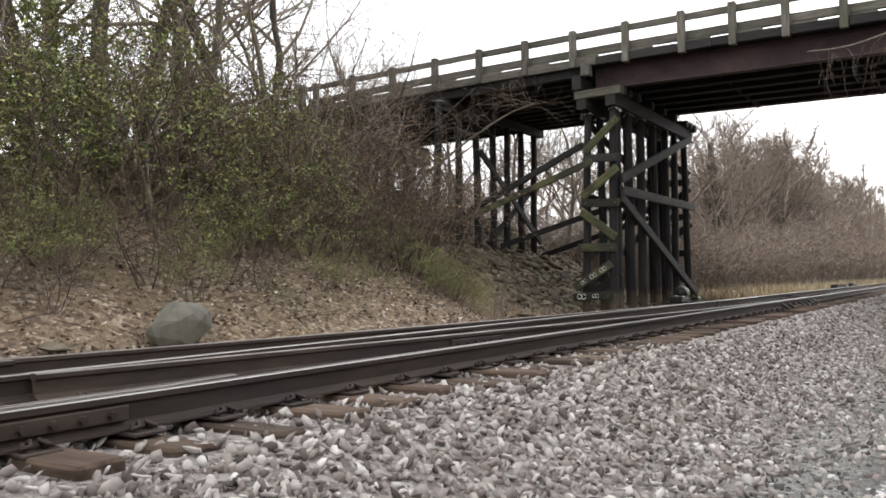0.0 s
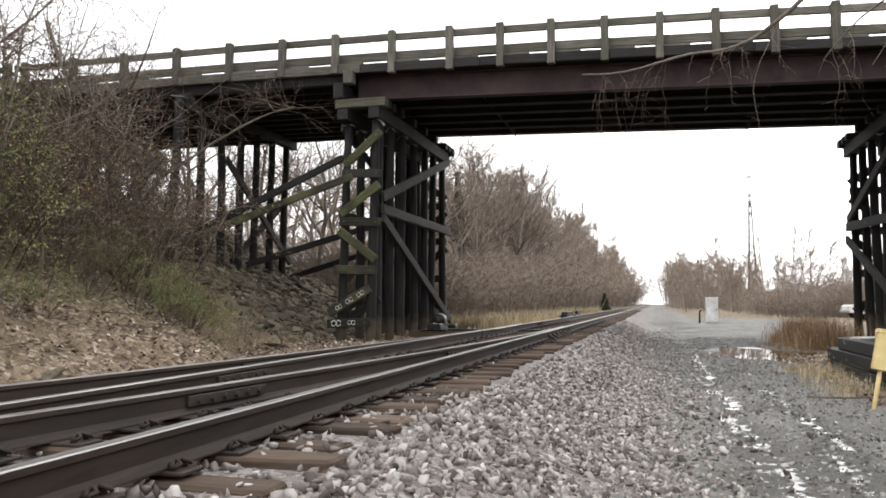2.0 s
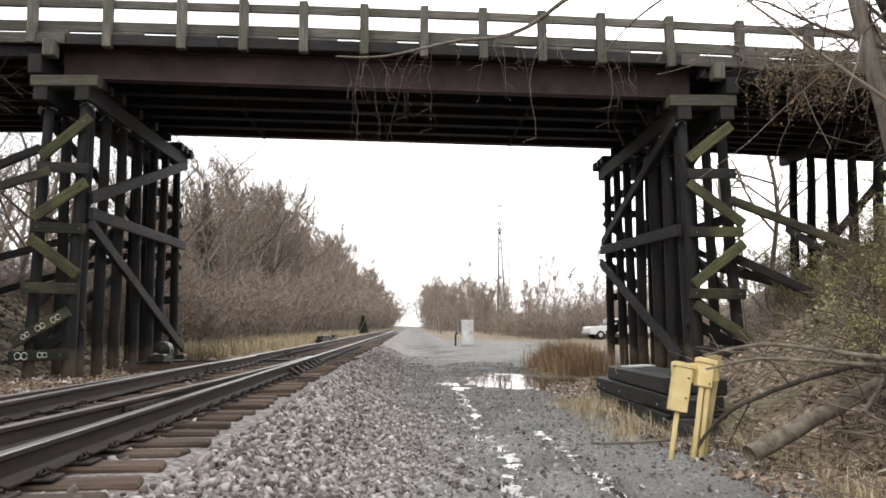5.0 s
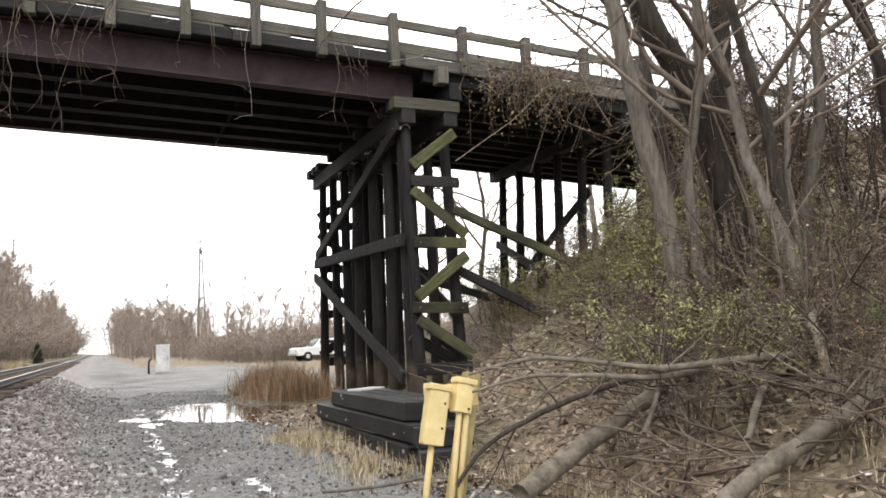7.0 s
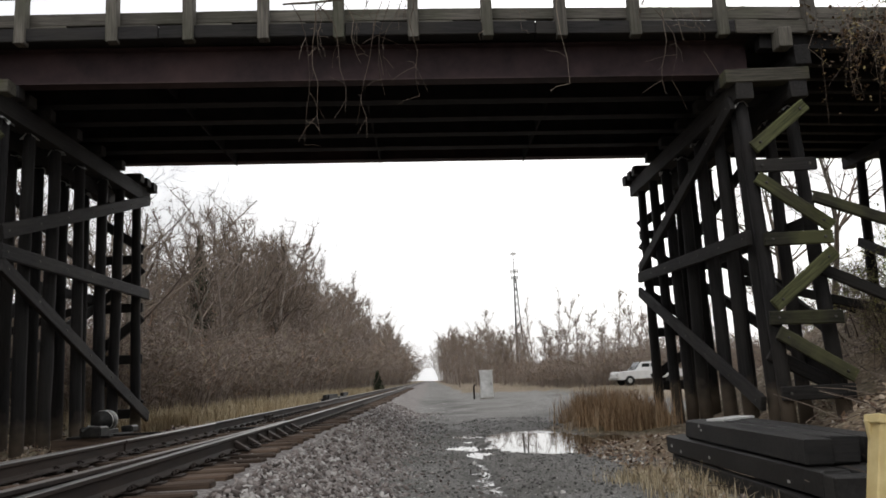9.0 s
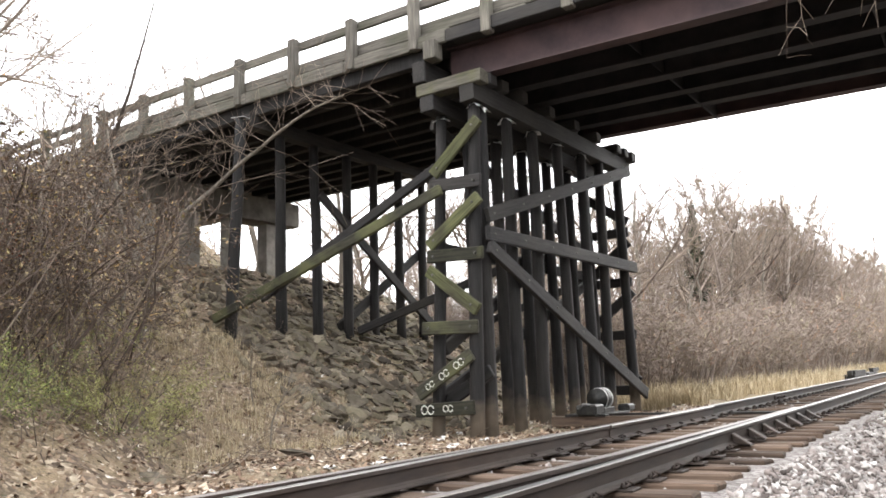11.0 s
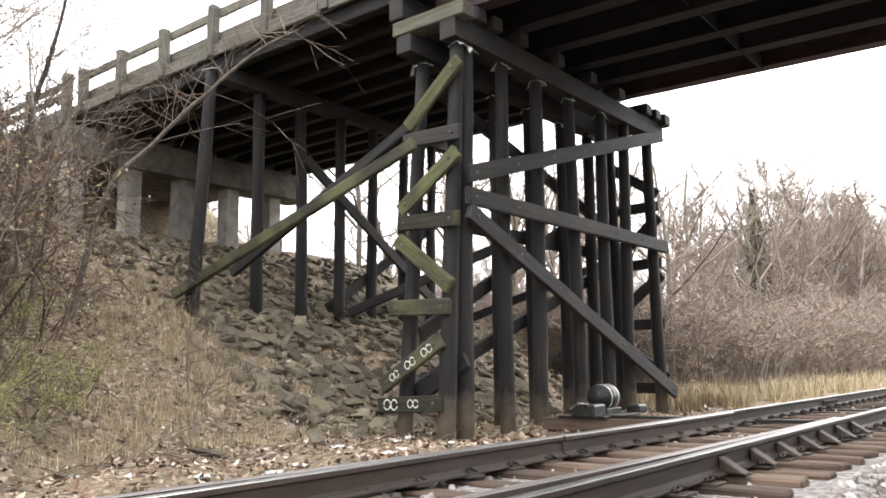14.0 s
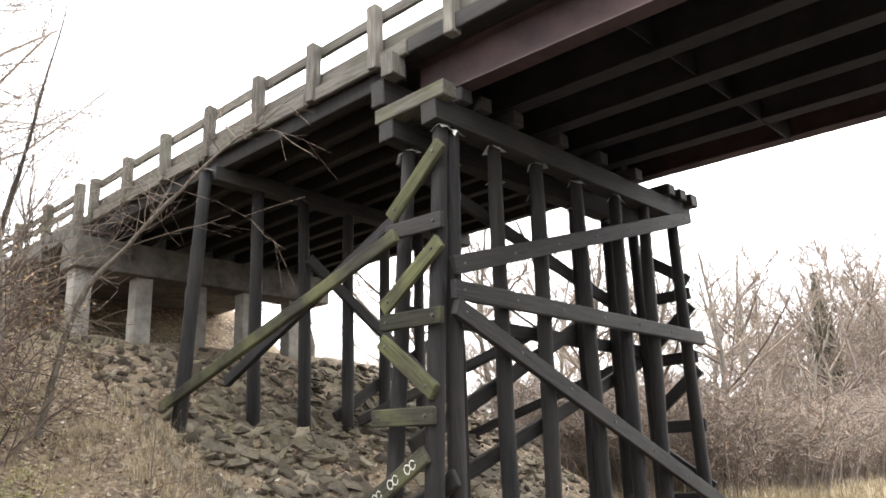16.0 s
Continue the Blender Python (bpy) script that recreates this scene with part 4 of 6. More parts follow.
def place(ob, first, x, y, s=1.0, turn=None, dz=0.0, tilt=(0, 0)):
    m = pose(x, y, ground_z(x, y) + dz, *tilt, random.uniform(0, 360) if turn is None else turn)
    if first:
        ob.matrix_basis = m @ Matrix.Scale(s, 4)
        return ob
    c = copy_thing(ob, m)
    c.scale = (s, s, s)
    return c


def clear_of_bent(x, y, s):
    """Keeps the open ground before the right trestle free."""
    return not (4 < x < 18 and -9 < y < 0 and x - 0.9 * s < 2.6 + 0.66 * (y + 15.2))


def scatter(protos, spots):
    used = set()
    spots = [q for q in spots if clear_of_bent(*q[:3])]
    for i, spot in enumerate(spots):
        k = i % len(protos)
        place(protos[k], k not in used, *spot)
        used.add(k)


rnd = random.Random(11)
bare = [tree_thing("bare_tree", 100 + k, 9.0, 0.15, "leafless grey-brown tree on the bank", lean=(0.05 * (k - 1), 0.03)) for k in range(4)]
spots = [(-13.5, -15.6, 1.2), (-14.2, -8.0, 1.1), (-12.4, -6.0, .9), (-16.0, -11, 1.1),
         (-17, -6, 1.15), (-13.0, -18.5, 1.1), (-15.2, -4.2, .8), (-20, -9, 1.2), (-21, -4, 1.1), (-11, -19.6, 1.15),
         (-16.5, -20, 1.2), (-23, -13, 1.3)]
spots += [(-12.0, 11.5, 0.85), (-15, 13, .9), (-10.5, 14, .8), (-18, 11, .95), (-20, 15, 1), (-13, 17, 1), (-24, 12, 1.1), (-9.8, 19, .95), (-16, 20, 1.05),
          (-11.5, 24, 1.05), (-14, 28, 1.1), (-10, 31, 1.0), (-12.5, 36, 1.15), (-17, 33, 1.2), (-9.8, 26.5, .8), (-11, 40, 1.2), (-14.5, 43, 1.3), (-10, 45.5, 1.1), (-12, 50, 1.25), (-17, 48, 1.3), (-10.2, 54, 1.2), (-13, 57, 1.35), (-10.5, 61, 1.25), (-15, 62, 1.4), (-11.5, 66, 1.3), (-20, 24, 1.1), (-22, 38, 1.3), (-21, 54, 1.3)]
spots += [(16, 12, .8), (20, 10, .9), (24, 16, .9), (18, 19, .85), (28, 11, 1.0), (13.5, 11.5, .7), (16.5, -8, 1.1), (13.5, -11, 1.1), (20, -6, 1.1)]
scatter(bare, spots)

tall = [tree_thing("bare_tree", 140 + k, 11.0, 0.2, "tall dark leafless tree high on the bank", lean=(0.06 * (1 - k), 0.04), kids=(8, 6, 4), barkm=dark_bark) for k in range(2)]
scatter(tall, [(-12.0, -14.0, 1.0), (-12.0, -12.5, 1.1), (-12.2, -11.1, .95), (-11.8, -10.2, .8), (-12.0, -8.8, 1.0), (-12.3, -6.8, .8), (-13.4, -15.8, 1.1)])

sap = [tree_thing("sapling", 300 + k, 4.6, 0.045, "thin leafless sapling with fine twigs", group="saplings", kids=(10, 5, 4), min_r=0.004) for k in range(3)]
spots = [(-8.4, -6.2, 1.0), (-9.0, -4.9, 1.05), (-10.0, -4.4, 1.1), (-8.8, -8.2, 1), (-9.6, -7.0, 1.1), (-7.9, -10.2, 1), (-8.6, -12.0, 1.1), (-7.6, -14.2, 1),
         (-11.2, -4.0, 1.0), (-12.6, -3.4, .9), (-7.4, -3.2, .38), (-8.6, -2.4, .35), (-14.2, -2.8, .9), (-8.0, -17, 1), (9.4, -5.4, .7), (9.0, -10, 1), (11.2, -5.8, .9)]
scatter(sap, spots)

green = [shrub_thing(400 + k, 2.6, 9, "honeysuckle shrub with thinning green leaves", leaf_green, 9, 0.075, "green shrubs", stem_m=dark_twig) for k in range(2)]
spots = [(-7.6, -18.4, 1.0), (-8.8, -17.0, 1.2), (-7.9, -15.8, 1.0), (-9.4, -15, 1.3), (-8.2, -13.6, 1.05), (-10.0, -13, 1.35), (-8.8, -12.2, 1.1), (-10.8, -15.8, 1.4),
         (-9.2, -19.2, 1.2), (-11.2, -18, 1.4), (-11.4, -12.4, 1.35), (-9.8, -10.8, 1.2), (-12.4, -14.4, 1.4), (-12.6, -10.2, 1.3), (-8.2, -21, 1.1), (-10.4, -21, 1.3),
         (-13.6, -12.2, 1.4), (8.0, -11.7, .22), (8.5, -11.2, .26), (8.9, -12.2, .35), (-6.6, -16.4, .45), (-7.2, -12.4, .5), (-14.2, -17, 1.5), (-14.5, -9.4, 1.3)]
spots += [(-6.3 - 1.2 * r0, -20.5 + 1.05 * k, .38 + .3 * r1) for k, (r0, r1) in enumerate((rnd.random(), rnd.random()) for _ in range(12))]
spots += [(-7.6 - 1.0 * r0, -20.2 + 1.0 * k, .75 + .3 * r1) for k, (r0, r1) in enumerate((rnd.random(), rnd.random()) for _ in range(11))]
spots += [(-5.9 - 1.5 * rnd.random(), -18.5 + .72 * k, .26 + .2 * rnd.random()) for k in range(16)]
scatter(green, [q for i, q in enumerate(spots) if i % 5 < 3])
spots_mixed = [q for i, q in enumerate(spots) if i % 5 >= 3]
brown = [shrub_thing(450 + k, 2.5, 12, "dense brown thicket shrub with few leaves", leaf_brown, 5, 0.055, "brown shrubs", stem_m=dark_twig) for k in range(2)]
spots = [(-8.3, -10.4, 1.1), (-8.8, -9.0, 1.2), (-9.2, -7.8, 1.15), (-8.2, -7.4, 1.0), (-9.8, -6.4, 1.15), (-8.8, -6.0, .95), (-10.6, -8.6, 1.3), (-10.8, -5.4, 1.05),
         (-11.4, -7.0, 1.3), (-12.6, -5.0, 1.05), (-13.0, -7.6, 1.25), (-12.0, -3.6, .8), (-14.2, -4.0, .95), (-15.6, -5.8, 1.2), (-16.2, -3.0, .9), (-18, -3.4, 1.0),
         (-10.0, -4.2, .8), (-7.8, -6.6, 1.0), (-8.5, -6.9, 1.15), (-7.6, -7.5, .9), (12.8, -7.4, 1.2), (10.8, -11.2, .9), (11.6, -7.6, 1.15), (12.6, -5.8, 1.2), (11.0, -8.8, .9), (13.6, -8.6, 1.3)]
spots += [(-6.9 - .9 * rnd.random(), -12.5 + .8 * k, .45 + .35 * rnd.random()) for k in range(9)]
spots += [(7.2 + 3.5 * rnd.random(), -12.5 + 1.2 * k, .25 + .25 * rnd.random()) for k in range(7)]
spots += [(6.7 + 1.2 * rnd.random(), -12 + .8 * k, .25 + .25 * rnd.random()) for k in range(9)]
scatter(brown, spots + spots_mixed)
yellow = [shrub_thing(500 + k, 2.0, 9, "shrub with yellow-green autumn leaves", leaf_yellow, 11, 0.07, "yellow-green shrubs", 0.6) for k in range(2)]
spots = [(8.6, -6.6, .5), (9.3, -6.0, .5), (9.0, -7.2, .45), (9.9, -6.6, .5), (10.4, -5.4, .5), (9.7, -7.6, .42), (11.2, -6.2, .5), (11.4, -4.4, .6), (12.6, -4.4, .7), (12.4, -3.0, .7), (13.6, -2.0, .8), (9.8, -9.4, .4), (14, -4.4, .8), (8.3, -6.0, .4),
         (-6.8, -7.1, .42), (-6.6, -6.4, .36), (-7.7, -5.2, .42), (-8.2, -4.6, .4), (-7.2, -6.4, .35), (-9.0, -5.4, .5), (13.0, 2.0, .8), (12.6, 5.0, .9), (15.5, 7.5, 1.0), (16, 3, 1.0), (17.4, 0, 1.1)]
scatter(yellow, spots)
for x, y, s in ((9.9, -4.6, .4), (10.4, -3.2, .42), (10.9, -2.0, .45), (9.6, -5.4, .4), (10.2, -1.2, .35), (11.4, -3.2, .5), (10.0, -2.6, .35), (11.8, -1.2, .5), (9.2, -6.2, .35), (11.0, 0.8, .45), (11.9, 2.2, .5), (10.6, -4.0, .45)):
    place(brown[int(x * 10) % 2], False, x, y, s)
    place(yellow[int(y * 10) % 2], False, x + .5, y + .4, s * .9)
for k in range(14):
    x = 7.2 + 5.5 * rnd.random()
    y = -13 + 5.0 * rnd.random()
    if clear_of_bent(x, y, .7) and x > 3.2 + 0.66 * (y + 15.2):
        place((yellow, brown)[k % 2][k // 2 % 2], False, x, y, .3 + .4 * rnd.random())
red = [shrub_thing(520, 1.6, 6, "small shrub with rust red leaves", leaf_red, 6, 0.06, "red shrubs", 0.6)]
scatter(red, [(-9.9, -7.4, 1.3), (-10.4, -6.4, 1.2), (-13.4, -3.4, .9), (-14.2, 30, 1.6), (-15.5, 34, 1.6)])


def conifer(x, y, h, w, label):
    r = random.Random(int(x * 10 + y))
    g, l = Geo(), Geo()
    g.tube([Vector((0, 0, -.2)), Vector((0, 0, h))], [0.035 * h ** .5, 0.01], 6)
    for _ in range(int(70 * h)):
        t = r.random() ** 1.3
        a = r.uniform(0, math.tau)
        reach = w * (1 - t) * r.uniform(.55, 1.1) + .08
        q = Vector((math.cos(a) * reach, math.sin(a) * reach, t * h + .1 - reach * .1))
        g.tube([Vector((0, 0, t * h + .1)), q], [0.012, 0.005], 3)
        for _ in range(14):
            l.leaf(Vector((0, 0, t * h + .1)).lerp(q, r.uniform(.35, 1)) + Vector((r.gauss(0, .05), r.gauss(0, .05), r.gauss(0, .05))), 0.16, r)
    t = thing("evergreen_tree", label, "evergreen tree", at=(x, y, ground_z(x, y)))
    for nm, k, m in (("trunk", g, dark_bark), ("foliage", l, needle)):
        o = new(nm, k.mesh(nm, m))
        o.parent = t
    return t


conifer(-5.0, 99, 2.5, 1.1, "small dark evergreen beside the track")
conifer(-11.6, 35.5, 9.8, 1.5, "slim dark evergreen among bare trees")
conifer(10.9, -12.6, 6.5, 1.6, "dark green evergreen with drooping boughs")

# far woods and brush, one mesh each
def mass_mesh(name, protos, placements, material, label, category):
    vs, fs, off = [], [], 0
    for i, (x, y, s, a, sz) in enumerate(placements):
        pv, pf = protos[i % len(protos)]
        c, sn = math.cos(a), math.sin(a)
        q = np.empty_like(pv)
        q[:, 0] = (pv[:, 0] * c - pv[:, 1] * sn) * s + x
        q[:, 1] = (pv[:, 0] * sn + pv[:, 1] * c) * s + y
        q[:, 2] = pv[:, 2] * s * sz + ground_z(x, y)
        vs.append(q)
        fs.append(pf + off)
        off += len(pv)
    v, f = np.concatenate(vs), np.concatenate(fs)
    return raw_object(name, v, f, material, label, category)


def raw_object(name, v, f, material, label, category):
    me = bpy.data.meshes.new(name)
    k = f.shape[1]
    me.vertices.add(len(v))
    me.vertices.foreach_set("co", v.astype(np.float32).ravel())
    me.loops.add(f.size)
    me.loops.foreach_set("vertex_index", f.astype(np.int32).ravel())
    me.polygons.add(len(f))
    me.polygons.foreach_set("loop_start", np.arange(0, f.size, k, dtype=np.int32))
    me.update(calc_edges=True)
    me.materials.append(material)
    return tagged(new(name, me), label, category, kind="stuff")


def far_tree(seed):
    r = random.Random(seed)
    g = Geo()
    top_d = Vector((r.uniform(-.12, .12), r.uniform(-.12, .12), 1)).normalized()
    p = Vector((0, 0, -.3))
    stem = [p]
    for _ in range(6):
        top_d = (top_d + Vector((r.gauss(0, .09), r.gauss(0, .09), .05))).normalized()
        stem.append(stem[-1] + top_d * 1.6)
    g.tube(stem, [.13 - .018 * k for k in range(7)], 3)
    lf = Geo()
    for _ in range(13):
        t = r.uniform(1.6, 5.9)
        k = int(t)
        q = stem[k].lerp(stem[k + 1], t - k)
        a = r.uniform(0, 6.28)
        d = Vector((math.cos(a), math.sin(a), r.uniform(.3, 1.2))).normalized()
        ln = r.uniform(1.2, 3.2) * (1.25 - t / 8)
        lim = [q, q + d * ln * .5 + Vector((0, 0, .1 * ln)), q + d * ln + Vector((r.gauss(0, .2), r.gauss(0, .2), .3 * ln))]
        g.tube(lim, [.045, .032, .016], 3)
        for _ in range(7):
            u = r.random()
            b = lim[0].lerp(lim[1], u * 2) if u < .5 else lim[1].lerp(lim[2], u * 2 - 1)
            e = b + Vector((r.gauss(0, .5), r.gauss(0, .5), r.uniform(0, .9))) * ln * .35
            g.tube([b, e], [.022, .01], 3)
            for _ in range(6):
                lf.sliver(b.lerp(e, r.uniform(.1, 1)), Vector((d.x * .5 + r.gauss(0, .5), d.y * .5 + r.gauss(0, .5), r.uniform(-.1, 1.3))).normalized(), r.uniform(.35, 1.1), r.uniform(.009, .016), r)
    CROWNBITS.append((np.array([list(p) for p in lf.v]), np.array(lf.f)))
    return np.array([list(p) for p in g.v]), np.array(g.f)


def far_brush(seed, n=16, h=2.9):
    """An arching, tangled clump with withered leaves still on it."""
    r = random.Random(seed)
    g, lf = Geo(), Geo()
    for _ in range(n):
        o = Vector((r.gauss(0, .9), r.gauss(0, .9), -.1))
        out = Vector((o.x * .5 + r.gauss(0, .4), o.y * .5 + r.gauss(0, .4), 0))
        hh = h * r.uniform(.4, 1.0)
        arch = [o, o + out * .35 * hh * .5 + Vector((0, 0, hh * .62)), o + out * hh * .7 + Vector((0, 0, hh * r.uniform(.75, 1)))]
        g.tube(arch, [.017, .013, .007], 3)
        for _ in range(5):
            u = r.uniform(.2, 1)
            b = arch[0].lerp(arch[1], u * 2) if u < .5 else arch[1].lerp(arch[2], u * 2 - 1)
            e = b + Vector((r.gauss(0, .35), r.gauss(0, .35), r.uniform(-.1, .5)))
            g.tube([b, e], [.009, .005], 3)
            for _ in range(8):
                lf.sliver(b.lerp(e, r.random()), Vector((r.gauss(0, .6), r.gauss(0, .6), r.uniform(-.2, 1.1))).normalized(), r.uniform(.2, .75), r.uniform(.007, .014), r)
            q = b.lerp(e, r.random()) + Vector((r.gauss(0, .1), r.gauss(0, .1), r.gauss(0, .1)))
            lf.sliver(q, Vector((r.gauss(0, 1), r.gauss(0, 1), r.gauss(0, .6))).normalized(), r.uniform(.05, .11), r.uniform(.02, .04), r)
    LEAFBITS.append((np.array([list(p) for p in lf.v]), np.array(lf.f)))
    return np.array([list(p) for p in g.v]), np.array(g.f)


LEAFBITS, CROWNBITS = [], []
ft = [far_tree(700 + k) for k in range(5)]
fb = [far_brush(720 + k) for k in range(4)]
r = random.Random(5)
pl = []
for _ in range(240):
    y = 62 + 390 * r.random() ** 1.5
    h = 1.35 + 0.5 * sstep(50, 190, y)
    pl.append((-9.5 - abs(r.gauss(0, 5)) - 1.5 * r.random(), y, h * r.uniform(.75, 1.15), r.uniform(0, 6.28), 1))
for _ in range(95):
    y = 17 + 55 * r.random()
    pl.append((-9.8 - abs(r.gauss(0, 4.5)) - 1.2 * r.random(), y, (0.7 + 0.75 * sstep(16, 60, y)) * r.uniform(.55, 1.2), r.uniform(0, 6.28), 1))
for _ in range(70):
    y = 60 + 60 * r.random()
    pl.append((11 + (120 - y) * .12 + 60 * r.random() ** 1.6, y, r.uniform(.3, 1.0), r.uniform(0, 6.28), r.uniform(.85, 1.3)))
for _ in range(150):
    y = 100 + 360 * r.random() ** 1.3
    h = 0.85 + 1.15 * sstep(100, 300, y)
    pl.append((6.9 + abs(r.gauss(0, 10)), y, h * r.uniform(.7, 1.1), r.uniform(0, 6.28), 1))
for _ in range(80):
    pl.append((r.uniform(12, 95), r.uniform(95, 150), r.uniform(.5, 1.35), r.uniform(0, 6.28), r.uniform(.85, 1.3)))
for _ in range(60):
    pl.append((r.uniform(-60, -20), r.uniform(8, 60), r.uniform(.9, 1.2), r.uniform(0, 6.28), 1))
for _ in range(16):
    pl.append((r.uniform(-50, -22), r.uniform(-40, -8), r.uniform(.9, 1.2), r.uniform(0, 6.28), 1))
for _ in range(24):
    pl.append((r.uniform(22, 55), r.uniform(-30, 30), r.uniform(.8, 1.1), r.uniform(0, 6.28), 1))
mass_mesh("far_woods", ft, pl, wood_far, "leafless brown woods lining both sides of the track", "woods")
brush_leaf = leafy("brush_leaves", [(0, (0.165, 0.128, 0.106)), (0.45, (0.245, 0.196, 0.168)), (0.75, (0.315, 0.26, 0.222)), (0.93, (0.29, 0.265, 0.165)), (1, (0.42, 0.225, 0.145))], 0.95)
mass_mesh("far_crowns", CROWNBITS, pl, brush_leaf, "fine brown twigs and last leaves of the far crowns", "woods")
pl = [(-7.9 - abs(r.gauss(0, 1.6)), 11 + 26 * r.random(), r.uniform(.7, 1.15), r.uniform(0, 6.28), r.uniform(.8, 1.1)) for _ in range(90)]
for _ in range(330):
    y = 11.5 + 300 * r.random() ** 1.9
    s = 1.0 + 0.85 * sstep(14, 50, y) + 0.9 * sstep(60, 220, y)
    pl.append((-7.8 - .8 * (s - 1) - abs(r.gauss(0, 3.2)) + .6 * sstep(60, 200, y), y, s * r.uniform(.75, 1.2), r.uniform(0, 6.28), 1))
for _ in range(150):
    y = 52 + 260 * r.random() ** 1.6
    s = 1.0 + 1.4 * sstep(70, 260, y)
    pl.append((9.5 + abs(r.gauss(0, 16)) + 6 * (1 - sstep(60, 120, y)), y, s * r.uniform(.7, 1.2), r.uniform(0, 6.28), 1))
for _ in range(330):
    y = r.uniform(53, 84)
    pl.append((r.uniform(15 - .1 * (y - 53), 62), y, r.uniform(.8, 1.55), r.uniform(0, 6.28), r.uniform(.8, 1.15)))
for _ in range(36):
    pl.append((r.uniform(-30, -9.5), r.uniform(10.5, 20), r.uniform(.6, 1.1), r.uniform(0, 6.28), 1))
for _ in range(30):
    pl.append((r.uniform(13, 30), r.uniform(9.5, 20), r.uniform(.5, .9), r.uniform(0, 6.28), 1))
mass_mesh("brush_thicket", fb, pl, wood_far, "dense brown leafless brush at the edge of the woods", "brush")
mass_mesh("brush_foliage", LEAFBITS, pl, brush_leaf, "withered brown and olive leaves left on the brush", "brush")


# ---------- fallen leaves, grass, stones ----------
def blades(name, spots_, material, label, category, h, lean=.35, w=.006):
    r_ = random.Random(len(spots_))
    v, f = [], []
    for x, y, s in spots_:
        a, l_ = r_.uniform(0, 6.28), r_.gauss(0, lean)
        hh = h * s * r_.uniform(.6, 1.15)
        b = len(v)
        z = ground_z(x, y) - .02
        c, sn = math.cos(a), math.sin(a)
        lx, ly = -sn * l_ * hh, c * l_ * hh
        v += [(x - c * w, y - sn * w, z), (x + c * w, y + sn * w, z), (x + lx * .4 + c * w * .7, y + ly * .4 + sn * w * .7, z + hh * .6),
              (x + lx * .4 - c * w * .7, y + ly * .4 - sn * w * .7, z + hh * .6), (x + lx, y + ly, z + hh * (1 - .3 * abs(l_))), (x + lx + .002, y + ly, z + hh * (1 - .3 * abs(l_)))]
        f += [(b, b + 1, b + 2, b + 3), (b + 3, b + 2, b + 5, b + 4)]
    return raw_object(name, np.array(v), np.array(f), material, label, category)


r = random.Random(21)
blades("straw_grass", [q for q in ((-4.1 - abs(r.gauss(0, 1.5)), 8.2 + 70 * r.random() ** 1.8, r.uniform(.35, 1.1)) for _ in range(24000)) if noise.noise((q[0] * .8, q[1] * .45, 2.0)) + r.uniform(-.25, .25) > -.02], straw_mat, "tall pale dry grass beside the track", "grass", .75, .5, w=.009)
blades("russet_grass", [(r.gauss(6.95, .42), r.uniform(3.8, 9.0), r.uniform(.5, 1.1)) for _ in range(6000)], russet_mat, "tall russet dry grass beside the trestle", "grass", .95, .45, .008)
sp = []
for _ in range(240):
    cx, cy = r.choice([(r.uniform(-14.5, -9), r.uniform(-2.6, -.6)), (r.uniform(-12, -7), r.uniform(-4.5, -.6)), (r.gauss(5.1, .3), r.uniform(-8.6, -4)), (r.uniform(5.6, 8), r.uniform(-13, -9)), (r.uniform(-9, -6.5), r.uniform(-6, 0)), (r.uniform(-11, -8.5), r.uniform(-3, -1))])
    sp += [(cx + r.gauss(0, .12), cy + r.gauss(0, .12), r.uniform(.5, 1)) for _ in range(45)]
blades("dry_grass_tufts", sp, straw_mat, "low tufts of dry grass among fallen leaves", "grass", .28, .6, .004)

g = Geo()
for _ in range(42000):
    if r.random() < .72:
        y = r.uniform(-21, 8)
        x = -3.6 - .9 * spread(y) - 9 * r.random() ** 1.5
    else:
        x, y = 5.0 + 5.5 * r.random() ** 1.2, r.uniform(-14, 2)
    if not (5.3 < x < 6.7 and -8 < y < -3.3):
        g.leaf(Vector((x, y, ground_z(x, y) + r.uniform(.0, .03))), r.uniform(.05, .12), r)
me = g.mesh("fallen_leaves", litter_mat)
tagged(new("fallen_leaves", me), "brown and pale fallen leaves strewn over the banks", "fallen leaves", kind="stuff")

g = Geo()
for _ in range(2200):
    x, y = (r.uniform(-11, -5), r.uniform(-19, 0)) if r.random() < .35 else (r.uniform(5.6, 11), r.uniform(-14, -3))
    z = ground_z(x, y) + .02
    a = r.uniform(0, 6.28)
    l_ = r.uniform(.15, .9)
    p = Vector((x, y, z))
    d = Vector((math.cos(a), math.sin(a), r.uniform(-.1, .5))) * l_
    g.tube([p, p + d * .5 + Vector((r.gauss(0, .05), r.gauss(0, .05), .02)), p + d], [.008, .006, .003], 3)
for _ in range(1000):
    x, y = r.uniform(6.2, 11.5), r.uniform(-13.5, -4)
    if x < 2.9 + 0.66 * (y + 15.2):
        continue
    a, l_ = r.uniform(0, 6.28), r.uniform(.3, 1.3)
    p = Vector((x, y, ground_z(x, y) + .02))
    d = Vector((math.cos(a), math.sin(a), r.uniform(-.05, .55))) * l_
    q = p + d * .5 + Vector((r.gauss(0, .16), r.gauss(0, .16), .06))
    g.tube([p, q, p + d], [.013, .01, .004], 4)
    g.tube([q, q + Vector((r.gauss(0, .3), r.gauss(0, .3), r.uniform(.0, .4)))], [.007, .003], 3)
me = g.mesh("fallen_twigs", twig_mat)
tagged(new("fallen_twigs", me), "loose dead twigs scattered on the banks", "twigs", kind="stuff")

ico = bmesh.new()
bmesh.ops.create_icosphere(ico, subdivisions=1, radius=1)
